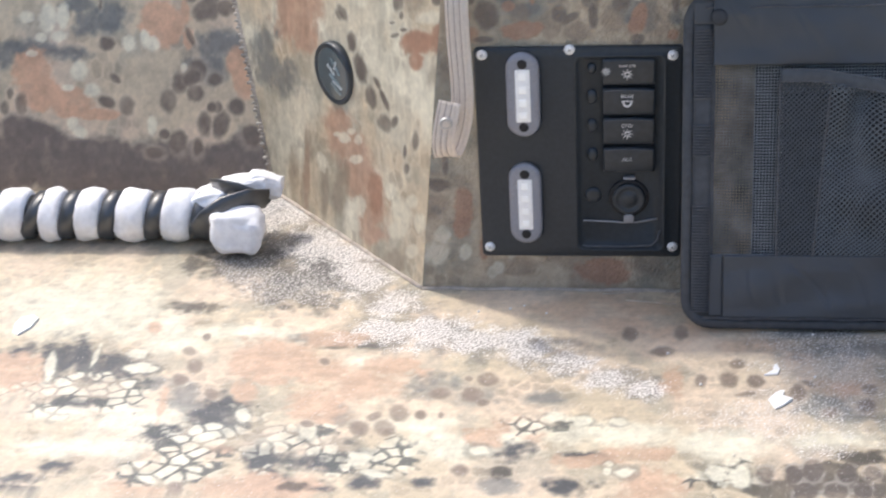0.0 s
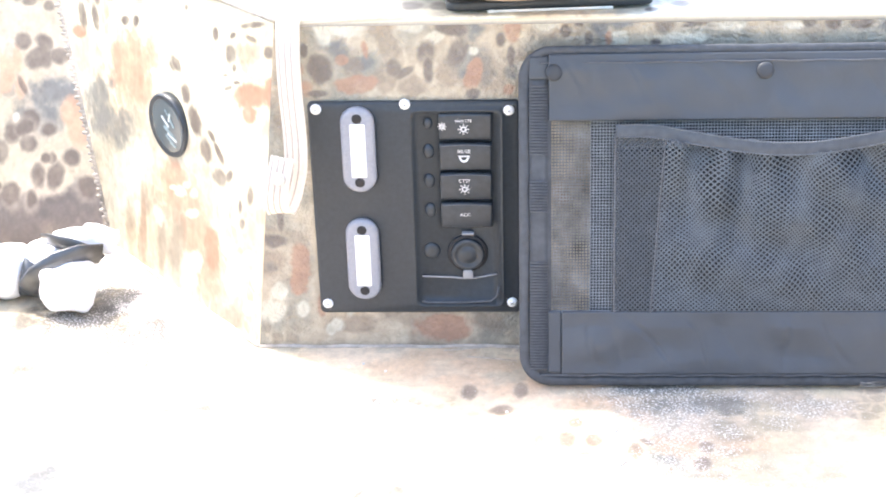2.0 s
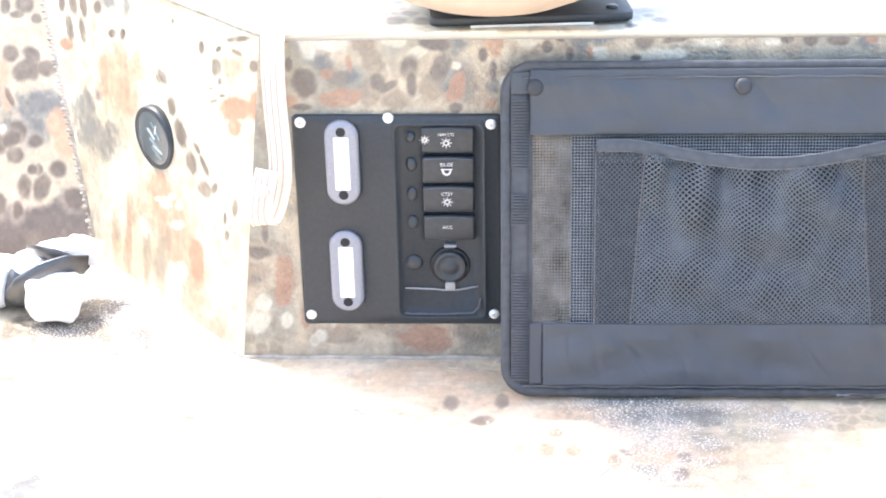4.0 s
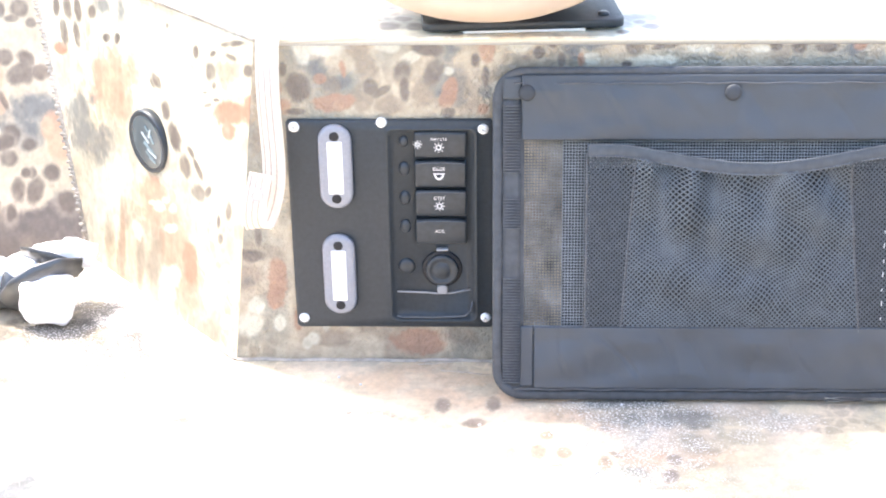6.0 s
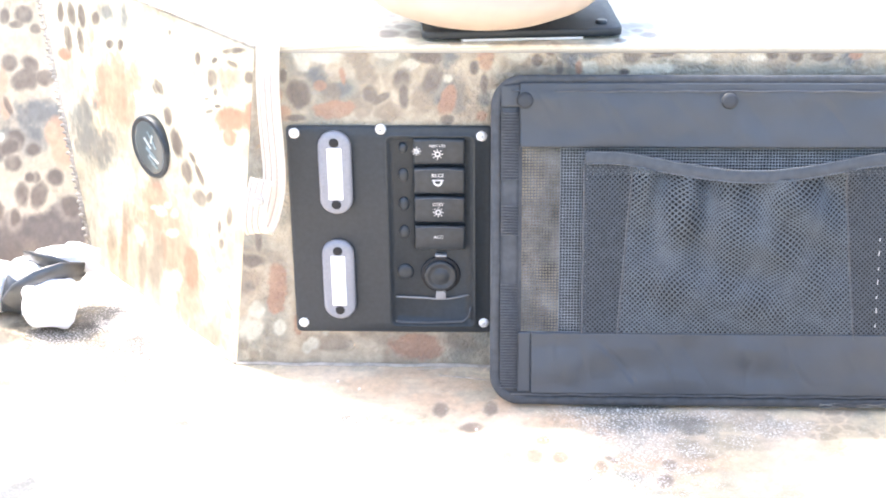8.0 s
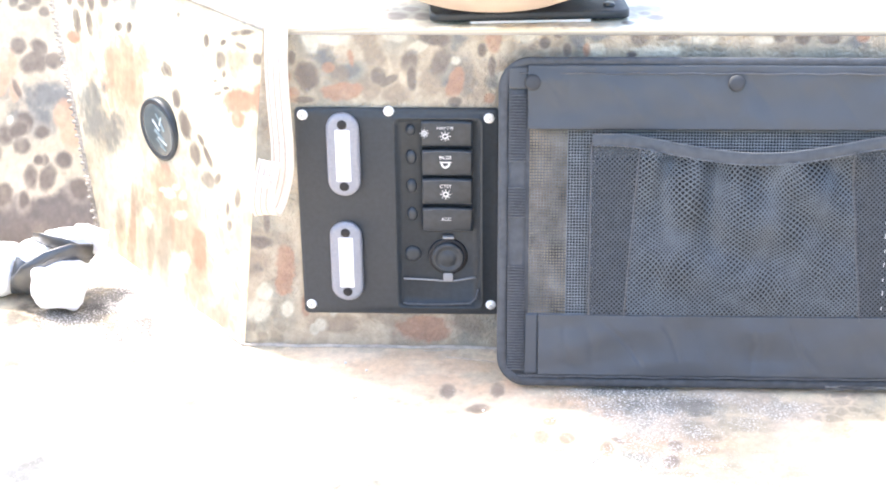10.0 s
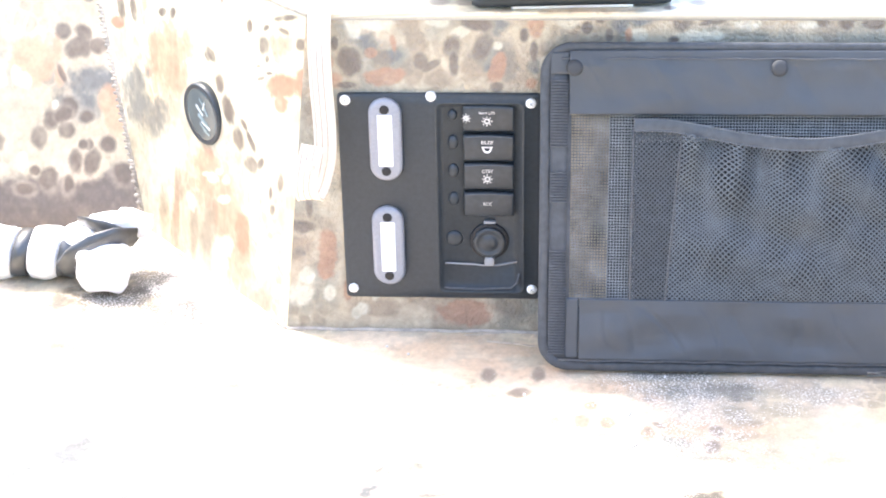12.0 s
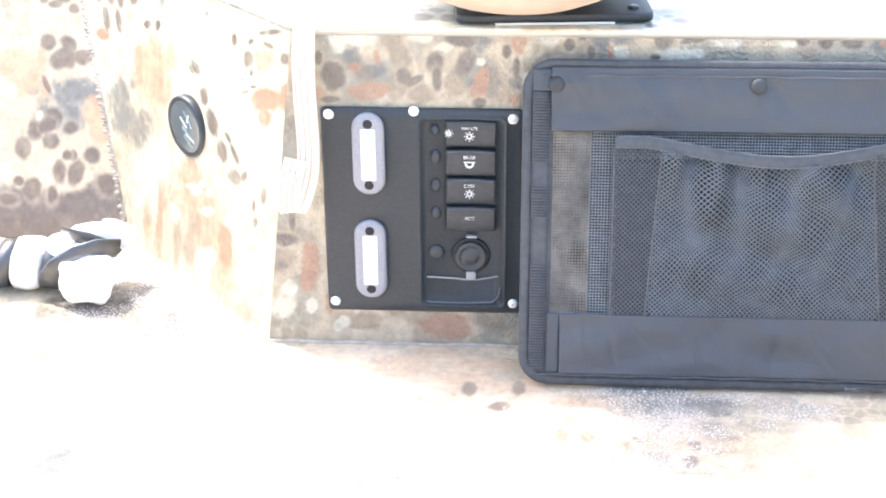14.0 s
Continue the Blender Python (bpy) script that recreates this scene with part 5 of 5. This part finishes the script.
    def strand(bm, steps, lift):
        """Flat thread that follows the pocket's surface."""
        steps, e = [warp(x, h) for x, h in steps], 0.0015
        pts = [bag(x, h, bulge(x, h) + lift) for x, h in steps]
        rings = []
        for i, (x, h) in enumerate(steps):
            along = (pts[min(i + 1, len(pts) - 1)] - pts[max(i - 1, 0)]).normalized()
            tx = bag(x + e, h, bulge(x + e, h)) - bag(x - e, h, bulge(x - e, h))
            th = bag(x, h + e, bulge(x, h + e)) - bag(x, h - e, bulge(x, h - e))
            up = tx.cross(th).normalized()
            side = along.cross(up).normalized()
            rings.append([pts[i] + side * 0.00082, pts[i] + up * 0.0003, pts[i] - side * 0.00082, pts[i] - up * 0.0003])
        loft(bm, rings)

    zones = {"side": bmesh.new(), "front": bmesh.new()}
    for sgn in (1, -1):
        for k in range(int(span / pitch)):
            c = -(high - low) + k * pitch
            path, zone = [], ""
            for q in range(82):
                h = low + (high - low) * q / 80
                x = px0 + c + (h - low) if sgn > 0 else px0 + c + (high - h)
                inside = q <= 80 and px0 <= x <= px1 and h <= hem_h(x) - 0.004
                z = ("front" if side_x(h) < x < far_x(h) else "side") if inside else ""
                if z != zone:
                    if len(path) > 2:
                        strand(zones[zone], path, 0.0003 * sgn)
                    path, zone = path[-1:] if inside and zone else [], z
                if inside:
                    path.append((x, h))
    part("pocket_net", fin(zones["front"]), NET, root, "gathered black diamond-mesh pocket", shade=False)["kind"] = "stuff"
    part("pocket_side_net", fin(zones["side"]), NET_SIDE, root, "flat dark mesh beside the pocket", shade=False)["kind"] = "stuff"
    bm = bmesh.new()
    rings = []
    for i in range(121):
        x = px0 + (px1 - px0) * i / 120
        h, o = hem_h(x), bulge(x, hem_h(x), 0.08) + 0.0030
        rings.append([bag(x, h + a, o + b) for a, b in ((0.0062, -0.001), (0.0062, 0.0008), (0.005, 0.0018), (0.0, 0.0013), (-0.005, 0.0018), (-0.0066, 0.0008), (-0.0066, -0.001))])
    loft(bm, rings)
    part("pocket_hem", fin(bm), HEM, root, "grey-black elastic pocket hem")
    for edge in (0.0056, -0.0060):
        bm = bmesh.new()
        tube(bm, [bag(x, hem_h(x) + edge, bulge(x, hem_h(x), 0.08) + 0.0046) for x in [px0 + 0.002 + (px1 - px0 - 0.004) * i / 80 for i in range(81)]], 0.0008, 6)
        part("hem_edge", fin(bm), HEM_EDGE, root, "lighter folded edge of the hem")
    for line, hw in ((lambda h: px0, 0.0014), (side_x, 0.0010), (far_x, 0.0010)):
        bm = bmesh.new()
        rings = []
        for q in range(41):
            h = 0.072 + (hem_h(line(0.25)) - 0.004 - 0.072) * q / 40
            xx = line(h)
            rings.append([bag(xx + a, h, bulge(xx, h) + b) for a, b in ((-hw, 0.0), (-hw * 0.6, 0.0012), (hw * 0.6, 0.0012), (hw, 0.0))])
        loft(bm, rings)
        part("pocket_seam", fin(bm), WEB, root)
    # snaps
    for x in (0.2313, 0.4290, 0.6270):
        bm = bmesh.new()
        rings = []
        c = bag(x, 0.3100, 0.0058)
        for lift, r in ((0, 0.0082), (0.0022, 0.0080), (0.0036, 0.0066), (0.0040, 0.0040), (0.0041, 0.0008)):
            rings.append([c + Vector((1, 0, 0)) * (r * math.cos(2 * math.pi * k / 22)) + BAG_UP * (r * math.sin(2 * math.pi * k / 22)) + BAG_OUT * lift for k in range(22)])
        loft(bm, rings)
        part("snap", fin(bm), SNAP, root, "round matt black snap button")
    # broken pale stitches beside the pocket
    for k in range(7):
        bm = bmesh.new()
        h = 0.085 + 0.0145 * k
        tube(bm, [bag(0.5805 + 0.0004 * math.sin(k * 2.1), h, bulge(0.5805, h) + 0.002), bag(0.5808, h + 0.003 + 0.002 * (k % 2), bulge(0.5805, h) + 0.0024)], 0.00055, 5)
        part("stitch", fin(bm), STITCH, root, "broken pale stitch")
    # pulled thread at the foot
    bm = bmesh.new()
    for k in range(3):
        tube(bm, [bag(0.530 + 0.016 * q, 0.003 + 0.0022 * math.sin(q * 1.4 + k * 2), 0.0062 + 0.001 * k) for q in range(8)], 0.0005, 5)
    part("loose_thread", fin(bm), NET_PALE, root, "pale loose thread at the seam")


make_bag()

# ---- seat on its plate ----


def make_seat():
    root = thing("boat_seat", (0.2195, 0.1290, DECK), "tan vinyl boat seat on a black mounting plate on the deck", "seat")
    root.rotation_euler = (0, 0, radians(4.5))

    def flat_plate(name, w, d, r, z0, z1, edge, material, label="", dy=0.0):
        bm = bmesh.new()
        rings = [[(x, y + dy, z) for x, y in rounded_outline(w - 2 * i, d - 2 * i, r)] for z, i in ((z0, 0), (z1 - edge, 0), (z1 - 0.3 * edge, 0.3 * edge), (z1, edge))]
        loft(bm, rings)
        return part(name, bm, material, root, label)

    flat_plate("shim", 0.120, 0.20, 0.002, 0.0005, 0.0030, 0.0004, DIODE, "white plastic shim under the plate", -0.0175)
    flat_plate("mounting_plate", 0.198, 0.235, 0.012, 0.0032, 0.0110, 0.0016, PLASTIC, "black mounting plate")
    for x, y in ((-0.080, -0.097), (0.080, -0.097), (-0.080, 0.09), (0.080, 0.09)):
        bm = bmesh.new()
        rings = [[(x + r * math.cos(math.pi * k / 8), y + r * math.sin(math.pi * k / 8), z) for k in range(16)] for z, r in ((0.0108, 0.006), (0.013, 0.0058), (0.0142, 0.004), (0.0142, 0.001))]
        loft(bm, rings)
        part("bolt", bm, GLOSS, root, "black bolt head")
    bm = bmesh.new()
    loft(bm, [[(r * math.cos(math.pi * k / 12), 0.02 + r * math.sin(math.pi * k / 12), z) for k in range(24)] for z, r in ((0.010, 0.045), (0.02, 0.04), (0.06, 0.04))])
    part("swivel", bm, DULL, root)
    bm = bmesh.new()
    rings = []
    for q in range(13):
        a = -math.pi / 2 + math.pi * q / 12
        f, z = max(0.02, math.cos(a)), 0.0685 + 0.056 * math.sin(a)
        ring = []
        for k in range(48):
            b = 2 * math.pi * k / 48
            ring.append((-0.036 + 0.138 * f * math.cos(b), -0.042 + 0.195 * f * math.sin(b), z))
        rings.append(ring)
    loft(bm, rings)
    part("cushion", bm, TAN, root, "tan vinyl cushion with a rounded underside")


make_seat()

# ---- white flakes lying on the floor, and a spot of glare shaped as one ----


def make_flake(x, y, outline, rise, name="flake", label="small torn white flake shape lying on the camouflage floor", group="flakes on the floor"):
    bm = bmesh.new()
    low = [(px, py, 0.0004) for px, py in outline]
    high = [(px * 0.96, py * 0.96, 0.0016 + rise * (0.5 + px * 40)) for px, py in outline]
    loft(bm, [low, high])
    ob = part(name, bm, FLAKE, None, shade=False)
    ob.location = (x, y, 0)
    tagged(ob, label, name, group)


FLAKE = mat("white_flake", (0.88, 0.88, 0.87), rough=0.6, vary=0.04, vary_scale=300)
for x, y in ((0.0226, -0.0453), (0.0370, -0.0388), (0.0611, -0.0542), (0.1852, -0.1327), (0.2152, -0.1896), (0.3278, -0.0922), (0.3221, -0.1729), (0.2450, -0.0806), (-0.0101, -0.0522)):
    k = int(abs(x) * 997) % 3
    make_flake(x, y, [(0.0016, 0.0), (0.0004 * k, 0.0014), (-0.0013, 0.0006), (-0.0008, -0.0012)], 0.0004, "crumb", "tiny white crumb lying on the camouflage floor", "crumbs on the floor")
make_flake(0.2865, -0.216, [(-0.0105, 0.002), (-0.004, 0.0125), (0.001, 0.0170), (0.0055, 0.0165), (0.0035, 0.0085), (0.012, 0.003), (0.003, -0.008), (-0.005, -0.0145)], 0.001)
make_flake(0.2835, -0.163, [(-0.0085, -0.008), (0.0005, 0.000), (0.002, 0.010), (0.0055, 0.0125), (0.0075, 0.002), (0.004, -0.007)], 0.001)
# white glare on the floor, given the shape of a flake
make_flake(-0.494, -0.093, [(-0.012, 0.002), (-0.010, 0.016), (0.002, 0.021), (0.011, 0.014), (0.010, -0.006), (0.001, -0.022), (-0.007, -0.016)], 0.001)
